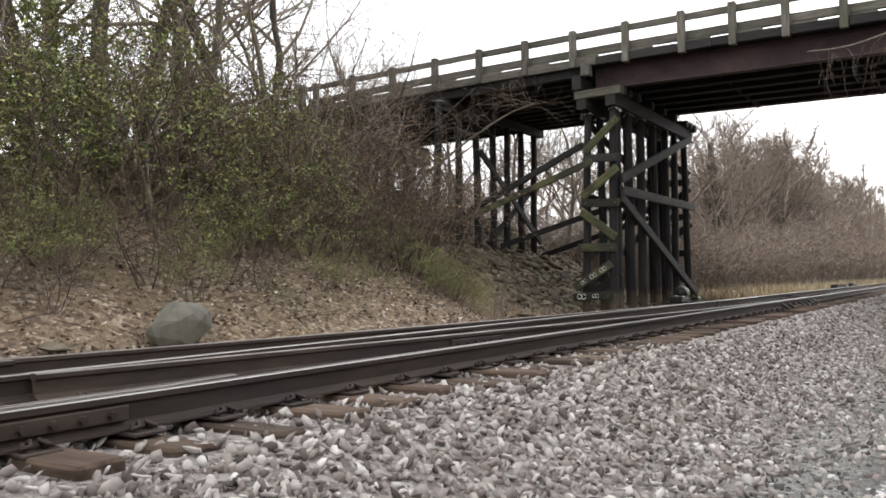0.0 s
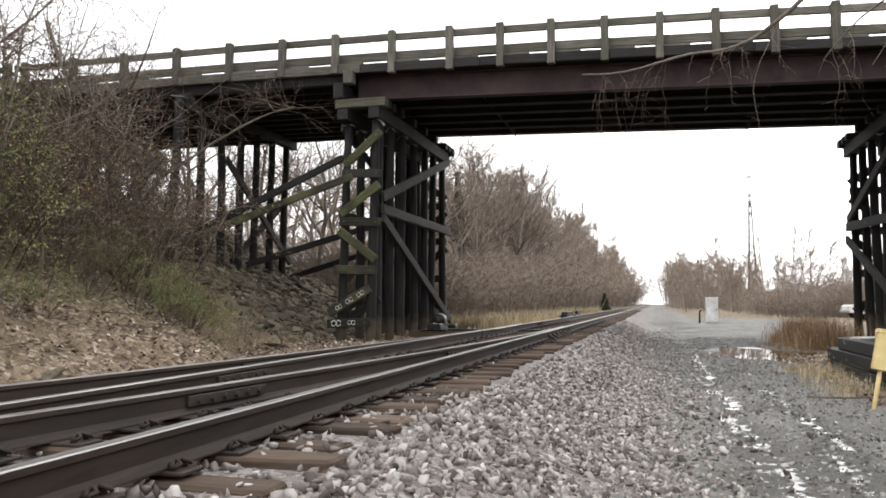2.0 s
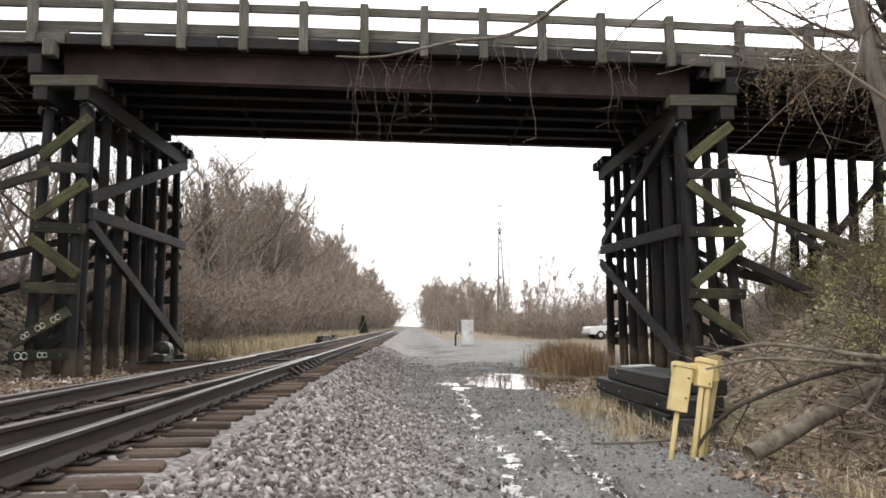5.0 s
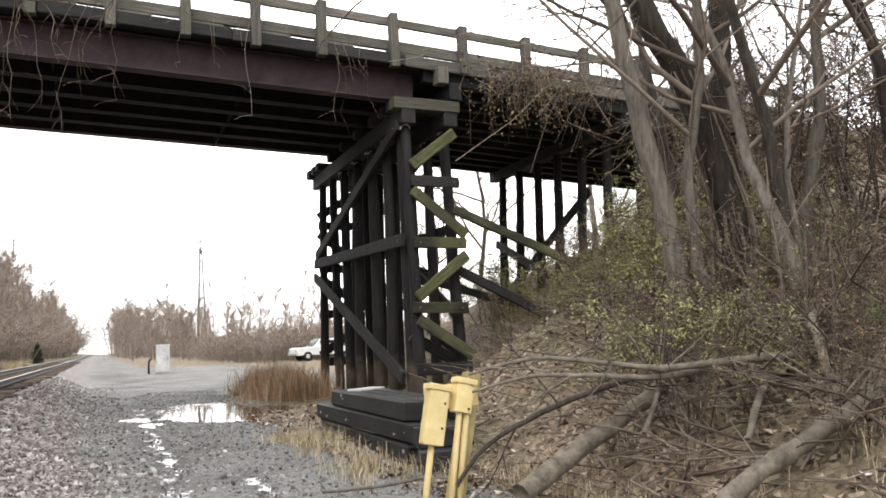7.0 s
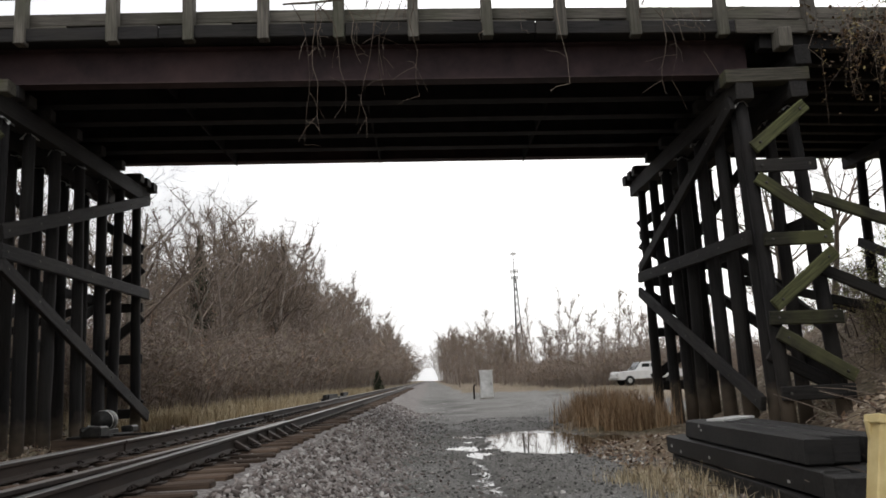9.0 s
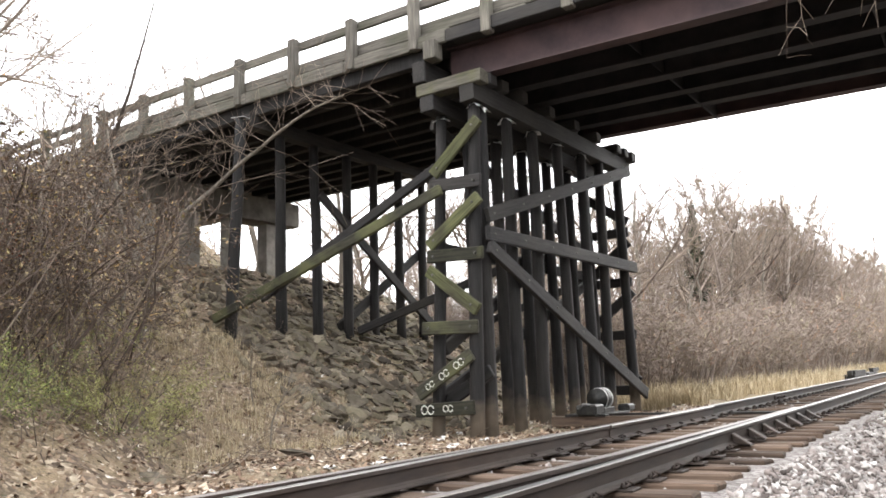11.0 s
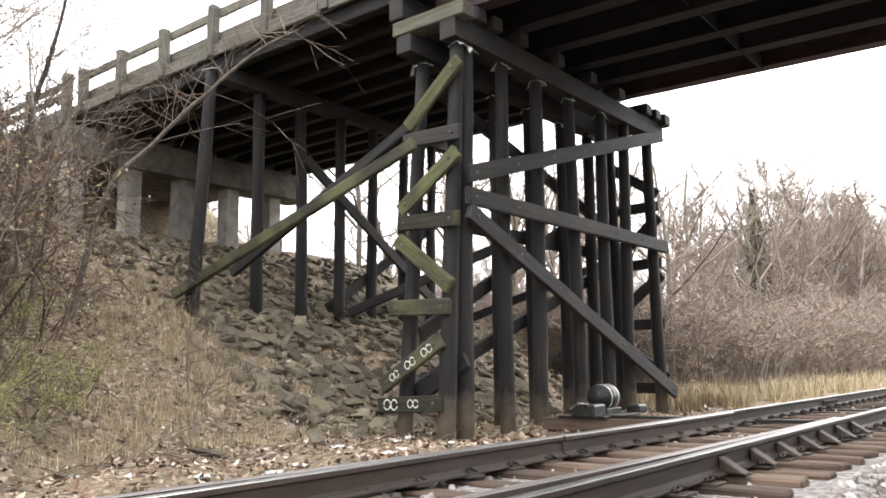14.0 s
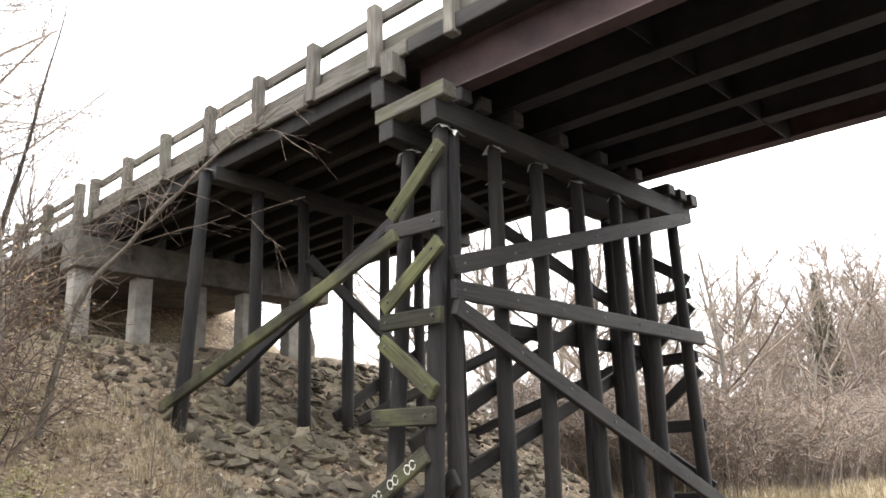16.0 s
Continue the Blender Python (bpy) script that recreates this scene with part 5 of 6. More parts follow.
ico.verts.ensure_lookup_table()
IV = np.array([list(v.co) for v in ico.verts])
IF = np.array([[v.index for v in f.verts] for f in ico.faces])
ico.free()


def stones(name, places, material, label, category):
    """places: x, y, z, size."""
    R = np.random.RandomState(7)
    kinds = []
    for _ in range(24):
        k = IV * R.uniform(.5, 1.45, (len(IV), 1)) * np.array([R.uniform(.35, .6), R.uniform(.75, 1.1), R.uniform(1.0, 1.5)])
        q, _r = np.linalg.qr(R.normal(size=(3, 3)))
        kinds.append(k @ q)
    n_ = len(places)
    P = np.array(places)
    idx = R.randint(0, 24, n_)
    V = np.stack(kinds)[idx] * P[:, 3][:, None, None] + P[:, None, :3]
    F = (IF[None] + (np.arange(n_) * len(IV))[:, None, None]).reshape(-1, 3)
    return raw_object(name, V.reshape(-1, 3), F, material, label, category)


pl = []
for _ in range(21000):
    y = -22.6 + 17.6 * r.random() ** 1.15
    x = .28 + r.uniform(0, 1.9) + (r.expovariate(2.2) if r.random() < .5 else 0)
    if x < .62 and r.random() < .55:
        continue
    pl.append((x, y, (ground_z(x, y) if x > .7 else -.285) + r.uniform(-.012, .016), .013 + .025 * r.random() ** 1.3))
for _ in range(5500):
    y = -5 + 24 * r.random() ** 1.5
    x = .3 + r.uniform(0, 1.7) + (r.expovariate(2.5) if r.random() < .4 else 0)
    pl.append((x, y, (ground_z(x, y) if x > .7 else -.285) + r.uniform(-.012, .012), r.uniform(.018, .042)))
for _ in range(4500):
    y = r.uniform(-20, 10)
    x = r.uniform(-3.2 - spread(y), .3)
    pl.append((x, y, -.245 + r.uniform(-.03, .02) if x > -2.3 - spread(y) else ground_z(x, y) + .005, r.uniform(.02, .042)))
for _ in range(3200):
    y = -22.5 + 9 * r.random()
    x = r.uniform(-.45, .8)
    pl.append((x, y, -.245 + r.uniform(-.05, .035), r.uniform(.016, .036)))
stones("ballast_stones", pl, ballast_mat, "loose grey and pinkish crushed ballast stones beside the rails", "ballast")
pl = []
for _ in range(22000):
    y = -18 + 30 * r.random() ** 1.3
    x = r.uniform(1.7, 5.8)
    if basin(x, y) > .2:
        continue
    if abs(x - 3.1) < .2 and r.random() < .6:
        continue
    pl.append((x, y, ground_z(x, y) + r.uniform(-.006, .006), .007 + .021 * r.random() ** 2))
road_stone = leafy("road_stone", [(0, (0.05, 0.048, 0.045)), (0.6, (0.16, 0.155, 0.148)), (1, (0.36, 0.35, 0.335))], 0.9)
stones("road_gravel", pl, road_stone, "fine grey gravel scattered on the service road", "gravel")

# ---------- riprap ----------
rip = thing("riprap", "grey broken riprap stones on the slope under the bridge", "riprap", kind="structure")
rock_meshes = []
for k in range(10):
    R = random.Random(900 + k)
    bm = bmesh.new()
    for _ in range(16):
        bm.verts.new((R.uniform(-.5, .5), R.uniform(-.36, .36), R.uniform(-.11, .11)))
    h = bmesh.ops.convex_hull(bm, input=bm.verts[:])
    bmesh.ops.delete(bm, geom=[v for v in bm.verts if not v.link_faces], context="VERTS")
    me = bpy.data.meshes.new("stone")
    bm.to_mesh(me)
    bm.free()
    me.materials.append(rock_mat)
    rock_meshes.append(me)
R = random.Random(31)


def stone(parent, x, y, s, dz=0.0, name="stone"):
    o = new(name, R.choice(rock_meshes))
    o.parent = parent
    o.location = (x, y, ground_z(x, y) + dz)
    o.rotation_mode = 'ZYX'
    o.rotation_euler = (R.gauss(0, .2), R.gauss(0.42, .2) if parent else R.gauss(.1, .1), R.gauss(0, .5) if parent else R.uniform(0, 6.28))
    o.scale = (s, s * R.uniform(.8, 1.2), s * R.uniform(.8, 1.3))
    return o


for _ in range(300):
    x = -7.0 - 5.6 * R.random()
    y = R.uniform(-1.1 - .16 * (x + 8), 6.4)
    stone(rip, x, y, .34 + .42 * R.random() ** 1.6, .05)
# the rest of the slope, too many to pick apart
packed = Geo()
for _ in range(750):
    x = -6.8 - 8.4 * R.random()
    y = R.uniform(-1.1 - .22 * (x + 8), 8.6)
    me = R.choice(rock_meshes)
    k = .22 + .4 * R.random() ** 1.5
    m = pose(x, y, ground_z(x, y) + .02, math.degrees(R.gauss(0, .2)), math.degrees(R.gauss(.45, .2)), math.degrees(R.gauss(0, .5))) @ Matrix.Scale(k, 4)
    off = len(packed.v)
    packed.v += [m @ v.co for v in me.vertices]
    packed.f += [tuple(off + i for i in p.vertices) for p in me.polygons]
packed_stone = leafy("packed_riprap", [(0, (0.045, 0.036, 0.027)), (0.5, (0.115, 0.096, 0.072)), (0.8, (0.165, 0.142, 0.098)), (1, (0.26, 0.225, 0.17))], 0.9)
me = packed.mesh("riprap_slabs", packed_stone)
me.polygons.foreach_set("use_smooth", [False] * len(me.polygons))
tagged(new("riprap_slabs", me), "small flat broken slabs packed on the slope", "riprap", kind="stuff")
pl = []
for _ in range(1200):
    x = -7.0 - 9 * R.random()
    y = R.uniform(-1.4, 9.5)
    pl.append((x, y, ground_z(x, y) + .02, R.uniform(.05, .14)))
o = stones("riprap_rubble", pl, packed_stone, "small broken stones between the riprap", "rubble")

boulder_grey = mat("boulder_grey", (0.1, 0.095, 0.085), (0.22, 0.21, 0.19), 6, 0.9, 0.5, stain=(0.12, 0.115, 0.08), stain_amount=0.5, vary=0)
for x, y, s, lab in ((-4.95, -15.9, .95, "flat grey boulder at the foot of the bank"), (-4.6, -15.1, .5, "flat broken stone by the track"), (-5.2, -17.4, .6, "flat broken stone by the track"),
                     (-4.7, -14.2, .45, "flat broken stone by the track"), (-4.8, -12.6, .4, "flat broken stone by the track"), (-5.4, -18.6, .5, "flat broken stone by the track"),
                     (-6.4, -3.6, .55, "dark flat stone slab in the leaves"), (-6.0, -6.4, .6, "grey flat stone in the leaves"), (-6.2, -2.0, .4, "flat yellowish stone slab")):
    o = stone(None, x, y, s, .1 * s, "boulder")
    if s > .9:
        bm = bmesh.new()
        for _ in range(46):
            d = Vector((R.gauss(0, 1), R.gauss(0, 1), R.gauss(0, 1))).normalized()
            bm.verts.new((d.x * .3, d.y * .5, d.z * .34))
        bmesh.ops.convex_hull(bm, input=bm.verts[:])
        me = bpy.data.meshes.new("boulder")
        bm.to_mesh(me)
        bm.free()
        me.materials.append(boulder_grey)
        o.data = me
        o.rotation_euler, o.scale = (0.1, 0.25, 0.1), (1, 1, 1)
        o.location.z += .16
    tagged(o, lab, "boulder", "stones by the track")

# ---------- right bank: big trees, overhanging limb, fallen wood ----------
def limb(g, pts, r0, r1, sides=8):
    P = [Vector(p) for p in pts]
    n_ = len(P) - 1
    out, rad = [], []
    jit = random.Random(int(abs(P[0].x * 91 + P[0].y * 37) * 100))
    for i in range(n_):
        for k in range(4):
            t = k / 4
            a, b, c, d = P[max(i - 1, 0)], P[i], P[i + 1], P[min(i + 2, n_)]
            q = 0.5 * ((2 * b) + (c - a) * t + (2 * a - 5 * b + 4 * c - d) * t * t + (3 * b - a - 3 * c + d) * t ** 3)
            r_ = r0 + (r1 - r0) * (i + t) / n_
            out.append(q + Vector((jit.gauss(0, .12), jit.gauss(0, .12), jit.gauss(0, .12))) * r_)
            rad.append(r_ * jit.uniform(.9, 1.12))
    out.append(P[-1])
    rad.append(r1)
    start = len(g.v)
    g.tube(out, rad, sides)
    g.f.append(tuple(range(start, start + sides)))
    g.f.append(tuple(range(len(g.v) - sides, len(g.v))))


def twigs(g, r_, pts, n_, length, droop=-.6, rad=.007, level=2):
    for _ in range(n_):
        k = r_.randrange(len(pts) - 1)
        p = Vector(pts[k]).lerp(Vector(pts[k + 1]), r_.random())
        d = Vector((r_.gauss(0, .5), r_.gauss(0, .5), droop + r_.gauss(0, .35))).normalized()
        grow(g, g, r_, p, d, rad, length * r_.uniform(.4, 1.1), level, 3, (0, 3, 4), None, 0, 0, .0035, droop * .08)


def droopers(g, r_, pts, n_, length):
    """Long thin hanging twigs with short side twigs."""
    for _ in range(n_):
        k = r_.randrange(len(pts) - 1)
        p = Vector(pts[k]).lerp(Vector(pts[k + 1]), r_.random())
        d = Vector((r_.gauss(0, .6), r_.gauss(0, .6), r_.uniform(-.4, .3)))
        ln = length * r_.uniform(.35, 1.15)
        q = [p]
        for i in range(8):
            d = (d.normalized() * .75 + Vector((r_.gauss(0, .2), r_.gauss(0, .2), -.42))).normalized()
            q.append(q[-1] + d * ln / 8)
        g.tube(q, [.007 - .0006 * i for i in range(9)], 3)
        for _ in range(5):
            b = q[r_.randrange(2, 9)]
            e = Vector((r_.gauss(0, .5), r_.gauss(0, .5), r_.gauss(-.3, .4))) * ln * .2
            g.tube([b, b + e * .5 + Vector((r_.gauss(0, .02), r_.gauss(0, .02), 0)), b + e + Vector((0, 0, -.03))], [.004, .0035, .0025], 3)


T1 = thing("leaning_tree", "leaning grey tree with overhanging drooping limbs", "tree", at=(0, 0, 0))
g, g2 = Geo(), Geo()
r = random.Random(77)
limb(g, [(8.15, -9.0, -.2), (8.08, -9.0, .4), (8.04, -9.0, 1.46), (7.76, -9.0, 2.8), (7.48, -9.0, 3.97), (7.2, -8.9, 6.0), (6.9, -8.7, 8.5), (6.8, -8.4, 11)], .15, .05)
LIMB = [(7.33, -8.95, 5.0), (6.4, -8.3, 6.1), (5.2, -7.5, 5.9), (4.4, -7.0, 5.3), (3.7, -6.3, 5.02), (2.9, -5.7, 5.12), (1.7, -5.3, 5.0), (.9, -5.0, 5.1)]
limb(g, LIMB, .06, .012, 6)
L2 = [(7.1, -8.75, 7.8), (6.0, -8.6, 8.2), (5.0, -8.3, 7.4), (4.3, -8.0, 6.4), (4.1, -7.8, 5.9)]
limb(g, L2, .05, .01, 5)
L3 = [(7.5, -8.9, 4.6), (7.2, -7.6, 5.6), (6.6, -6.4, 5.9), (5.9, -5.2, 5.7), (5.4, -4.4, 5.2)]
limb(g, L3, .045, .01, 5)
L4 = [(7.4, -8.9, 6.2), (6.6, -9.8, 7.2), (5.4, -10.4, 7.0), (4.4, -10.6, 6.4)]
limb(g, L4, .04, .008, 5)
droopers(g2, r, LIMB[3:], 14, 1.9)
droopers(g2, r, LIMB[2:], 8, .8)
droopers(g2, r, L3[1:], 10, 1.3)
twigs(g2, r, L2[2:], 10, .9, -.3)
twigs(g2, r, L4[1:], 10, .9, -.2)
for nm, k, m in (("trunk", g, bark), ("crown", g2, twig_mat)):
    o = new(nm, k.mesh(nm, m))
    o.parent = T1
T2 = thing("vine_covered_tree", "thick vine-covered tree trunk on the bank", "tree", at=(0, 0, 0))
g, g2 = Geo(), Geo()
base = [(9.05, -8.75, -.2), (9.1, -8.75, .8), (9.12, -8.75, 1.8), (8.94, -8.75, 2.7), (8.54, -8.75, 3.58), (8.0, -8.7, 4.6), (7.6, -8.5, 7.0), (7.7, -8.3, 10.5)]
limb(g, base, .23, .1, 10)
limb(g, [(8.95, -8.7, 2.4), (9.3, -8.6, 4.0), (9.6, -8.4, 6.5), (9.8, -8.2, 9)], .16, .05)
for _ in range(26):
    a = r.uniform(0, 6.28)
    rr = r.uniform(.14, .27)
    o = Vector((math.cos(a) * rr, math.sin(a) * rr, 0))
    limb(g2, [tuple(Vector(p) + o * (1.1 - .1 * i) + Vector((r.gauss(0, .05), r.gauss(0, .05), 0))) for i, p in enumerate(base[:5])], .025, .012, 4)
twigs(g2, r, base[1:6], 50, 1.5, -.2)
twigs(g2, r, [(8.95, -8.7, 2.4), (9.3, -8.6, 4.0), (9.6, -8.4, 6.5)], 40, 1.4, -.1)
for nm, k, m in (("trunk", g, dark_bark), ("vines", g2, twig_mat)):
    o = new(nm, k.mesh(nm, m))
    o.parent = T2
for seed, (x, y, tx, ty) in enumerate(((8.35, -9.6, -.2, .1), (8.9, -9.9, .05, 0), (9.6, -9.4, -.1, 0), (9.3, -7.9, .1, 0), (8.5, -10.4, .15, .1), (10.1, -10.3, 0, 0))):
    t = tree_thing("slim_tree", 60 + seed, 6.5, .085, "slim crooked tree draped with vines", group="slim trees", lean=(tx, ty), kids=(10, 5, 4), barkm=dark_bark if seed % 2 else bark)
    t.location = (x, y, ground_z(x, y))


def fallen(name, pts, r0, r1, label, side=0, m=None, sides=8):
    g = Geo()
    limb(g, pts, r0, r1, sides)
    r_ = random.Random(int(pts[0][0] * 100))
    t = thing(name, label, "fallen wood", "fallen wood")
    o = new("stem", g.mesh("stem", m or pale_bark))
    o.parent = t
    for _ in range(side):
        g2 = Geo()
        twigs(g2, r_, pts[1:], 1, .9, .15, .011, 2)
        o = new("twig", g2.mesh("twig", m or pale_bark))
        o.parent = t
    return t


fallen("fallen_log", [(5.35, -10.25, -.62), (5.9, -10.1, -.4), (6.5, -10.05, -.12), (7.05, -9.95, .12), (7.6, -9.7, .35)], .085, .07, "thick fallen log lying down the bank")
fallen("fallen_log", [(5.75, -12.0, -.6), (6.1, -11.8, -.42), (6.6, -11.8, -.22), (7.3, -11.8, .05), (8.2, -11.7, .35)], .06, .075, "pale fallen log near the road edge")
fallen("fallen_branch", [(4.95, -10.25, .33), (5.5, -10.3, .43), (6.0, -10.5, .38), (6.4, -10.75, .32), (7.1, -10.9, .36), (7.8, -11.0, .4), (8.6, -10.9, .6)], .011, .042, "long bare fallen branch resting across the brush", 9)
fallen("fallen_branch", [(4.95, -10.3, .2), (5.4, -10.45, .3), (5.9, -10.5, .28), (6.4, -10.7, .25), (7.0, -10.75, .3)], .01, .028, "long bare fallen branch resting across the brush", 7)
fallen("fallen_branch", [(5.1, -9.6, -.62), (5.35, -9.7, -.3), (5.8, -9.85, -.05), (6.3, -10.1, .15), (6.7, -10.5, .3)], .018, .03, "dark bent fallen branch", 6, dark_bark)
fallen("fallen_branch", [(6.3, -10.6, -.2), (6.7, -10.3, .1), (7.1, -9.9, .5), (7.6, -9.4, .9)], .02, .03, "broken branch leaning on the bank", 6)
fallen("fallen_branch", [(6.6, -11.4, -.2), (7.2, -11.0, .15), (7.9, -10.6, .3), (8.8, -10.0, .9)], .025, .045, "broken branch leaning on the bank", 8)
fallen("fallen_branch", [(4.2, -8.6, -.73), (4.7, -8.7, -.72), (5.2, -8.65, -.7)], .016, .012, "straight dead stick on the ground")
fallen("fallen_branch", [(7.3, -11.6, .1), (7.6, -11.2, .5), (7.9, -10.9, .7), (8.7, -10.5, .8)], .03, .05, "broken branch leaning on the bank", 8)

BT = thing("leaning_bare_tree", "small bare tree leaning out before the approach span", "tree")
g, g2 = Geo(), Geo()
stemp = [(-10.9, -3.2, ground_z(-10.9, -3.2) - .2), (-10.3, -3.0, 3.5), (-9.4, -2.7, 4.3), (-8.4, -2.4, 5.0), (-7.4, -2.2, 5.5), (-6.7, -2.0, 5.7)]
limb(g, stemp, .06, .01, 6)
twigs(g2, r, stemp[2:], 34, 1.6, .25, .008, 2)
for nm, k, m in (("trunk", g, bark), ("crown", g2, twig_mat)):
    o = new(nm, k.mesh(nm, m))
    o.parent = BT

LS = thing("leaning_sapling", "thin bare sapling leaning from the bank beside the approach", "tree")
g, g2 = Geo(), Geo()
stemp = [(-11.5, -4.1, ground_z(-11.5, -4.1) - .2), (-10.9, -4.05, 4.5), (-10.3, -4.0, 5.7), (-9.8, -4.0, 6.7), (-9.5, -3.9, 7.8)]
limb(g, stemp, .055, .01, 6)
twigs(g2, r, stemp[1:], 26, 1.7, .7, .009, 2)
for nm, k, m in (("trunk", g, dark_bark), ("crown", g2, twig_mat)):
    o = new(nm, k.mesh(nm, m))
    o.parent = LS

# vine mass hanging on the approach railing
VM = thing("hanging_vine", "brown withered vine hanging over the bridge edge", "vine")
g, lv = Geo(), Geo()
for _ in range(120):
    p = Vector((r.gauss(11.4, .8), r.gauss(-.75, .22), r.gauss(6.6, .25)))
    q = p + Vector((r.gauss(0, .35), r.gauss(-.15, .2), -r.uniform(.3, 1.5)))
    g.tube([p, p.lerp(q, .5) + Vector((r.gauss(0, .1), r.gauss(0, .1), 0)), q], [.008, .006, .003], 3)
    for _ in range(16):
        lv.leaf(p.lerp(q, r.random()) + Vector((r.gauss(0, .06), r.gauss(0, .06), r.gauss(0, .06))), r.uniform(.05, .1), r)
for nm, k, m in (("stem", g, twig_mat), ("foliage", lv, leaf_brown)):
    o = new(nm, k.mesh(nm, m))
    o.parent = VM

# ---------- stack of old ties ----------
black_tie = mat("black_creosoted_tie", (0.008, 0.008, 0.008), (0.03, 0.028, 0.027), 3, 0.6, 0.6, GRAIN, vary=.3, stain=(0.05, 0.047, 0.045), stain_amount=.4)
R = random.Random(3)
GZ = -0.76
for layer in range(3):
    for k in range(3):
        length = (4.1, 4.0, 3.1)[layer] + R.uniform(-.18, .18)
        x = 5.58 + .255 * k + (.0, .02, .06)[layer]
        yc = (-5.55, -5.6, -5.8)[layer] + R.uniform(-.1, .1)
        o = part("railway_tie", box_bm(.235, length, .215, .014, .01), black_tie, None, "", pose(x, yc, GZ + .11 + .222 * layer + R.uniform(-.004, .016), R.uniform(-.3, .3), R.uniform(-3, 3), R.uniform(-1, 1)))
        tagged(o, "old black creosoted switch timber in a stack beside the road", "railway tie", "stacked ties")
        if k == 0:
            for _ in range(5):
                part("bolt_plate", box_bm(.008, .06, .035, .001), tin, o, "small shiny bolt plate", Matrix.Translation((-.119, R.uniform(-.48, .48) * length, R.uniform(-.06, .06))))
for x, y, z, turn in ((5.66, -7.98, 0, 78), (5.7, -7.78, .222, 84)):
    o = part("railway_tie", box_bm(.235, .5, .215, .014, .01), black_tie, None, "", pose(x, y, GZ + .11 + z, 0, 0, turn))
    tagged(o, "short black tie end slipped from the stack", "railway tie", "stacked ties")
white_paint = mat("chipped_white_paint", (.45, .45, .44), (.75, .75, .74), 6, .6, .1, stain=(.3, .29, .27), stain_amount=.4, vary=.05)
o = part("white_board", box_bm(.6, .24, .03, .004), white_paint, None, "", pose(5.95, -4.5, GZ + .69, 0, 0, 35))
tagged(o, "pale board lying on the tie stack", "board")
for (x, y, n_) in ((-3.7, 36, 5), (-3.8, 44, 4), (-3.6, 40, 3)):
    for k in range(n_):
        o = part("railway_tie", box_bm(2.6, .24, .22, .012), black_tie, None, "", pose(x - .25 * (k % 3), y + R.uniform(-.3, .3), -.32 + .22 * (k // 3), 0, 0, 88 + R.uniform(-4, 4)))
        tagged(o, "dark discarded tie lying beside the track", "railway tie", "discarded ties")

# ---------- yellow cable marker ----------
yellow_paint = mat("faded_yellow_paint", (.62, .47, .2), (.8, .66, .34), 5, .6, .15, stain=(.48, .38, .21), stain_amount=.6, vary=.08)
old_post = mat("old_yellowed_post", (.2, .16, .09), (.42, .34, .17), 4, .85, .4, (1, 1, 1), stain=(.55, .42, .13), stain_amount=.7, vary=.05)
MK = thing("cable_marker", "yellow utility boxes and pipes on a leaning timber post", "utility post", at=(5.0, -9.5, -.84))
MK.scale = (1, 1, 1.05)
MK.rotation_euler = (math.radians(-5), math.radians(5.5), 0)


def mk(name, a, b, sx, sy, material, label=""):
    m, length = along(a, b, (1, 0, 0))
    return part(name, box_bm(length, sx, sy, .008, .003), material, MK, label, m)


mk("post", (.08, 0, -.2), (.28, .02, 1.12), .15, .1, old_post, "weathered yellowed timber post")
for nm, (a, b, w, d) in {"utility_box": ((-.14, -.06, .52), (-.08, -.06, 1.0), .185, .13), "utility_box.": ((.12, -.08, .78), (.16, -.08, 1.06), .165, .12)}.items():
    o = mk("utility_box", a, b, w, d, yellow_paint, "yellow metal utility box")
    lid = part("lid", box_bm(.05, w + .03, d + .03, .006), yellow_paint, o, "", Matrix.Translation(((Vector(b) - Vector(a)).length / 2 - .02, 0, 0)))
    for s in (-1, 1):
        bm = bmesh.new()
        bmesh.ops.create_cone(bm, cap_ends=True, segments=8, radius1=.012, radius2=.01, depth=.012)
        part("screw", bm, bolt_steel, o, "", Matrix.Translation((.1 * s, w * .3, -d / 2 - .004)) @ pose(0, 0, 0, 180, 0, 0))
for a, b in (((-.2, -.06, -.1), (-.13, -.06, .55)), ((.03, -.09, -.1), (.11, -.09, .8)), ((.1, -.09, -.1), (.18, -.09, .8))):
    part("pipe", tube_bm([a, b], [.028, .028], 10), yellow_paint, MK, "yellow conduit pipe")
part("backing_board", box_bm(.5, .035, .2, .005), yellow_paint, MK, "", pose(.06, -.02, .92, 0, -8, 0))

# ---------- white cabinet by the track ----------
CB = thing("signal_cabinet", "tall white metal equipment cabinet beside the road", "cabinet", at=(5.85, 35.6, ground_z(5.85, 35.6)))
part("body", box_bm(.76, .55, 1.62, .015), white_paint, CB, "", Matrix.Translation((0, 0, .86)))
part("door", box_bm(.66, .03, 1.45, .008), white_paint, CB, "", Matrix.Translation((0, -.285, .86)))
part("roof", box_bm(.84, .63, .06, .012), white_paint, CB, "", Matrix.Translation((0, 0, 1.7)))
part("plinth", box_bm(.84, .63, .1, .01), concrete, CB, "", Matrix.Translation((0, 0, .02)))
part("handle", box_bm(.03, .04, .14, .006), bolt_steel, CB, "", Matrix.Translation((.26, -.32, .9)))
pb = thing("vent_pipe", "short dark pipe standing beside the cabinet", "pipe", at=(5.1, 36.4, ground_z(5.1, 36.4)))
part("pipe", tube_bm([(0, 0, -.1), (0, 0, .75), (.12, 0, .9)], [.06, .06, .06], 8), rail_rust, pb)

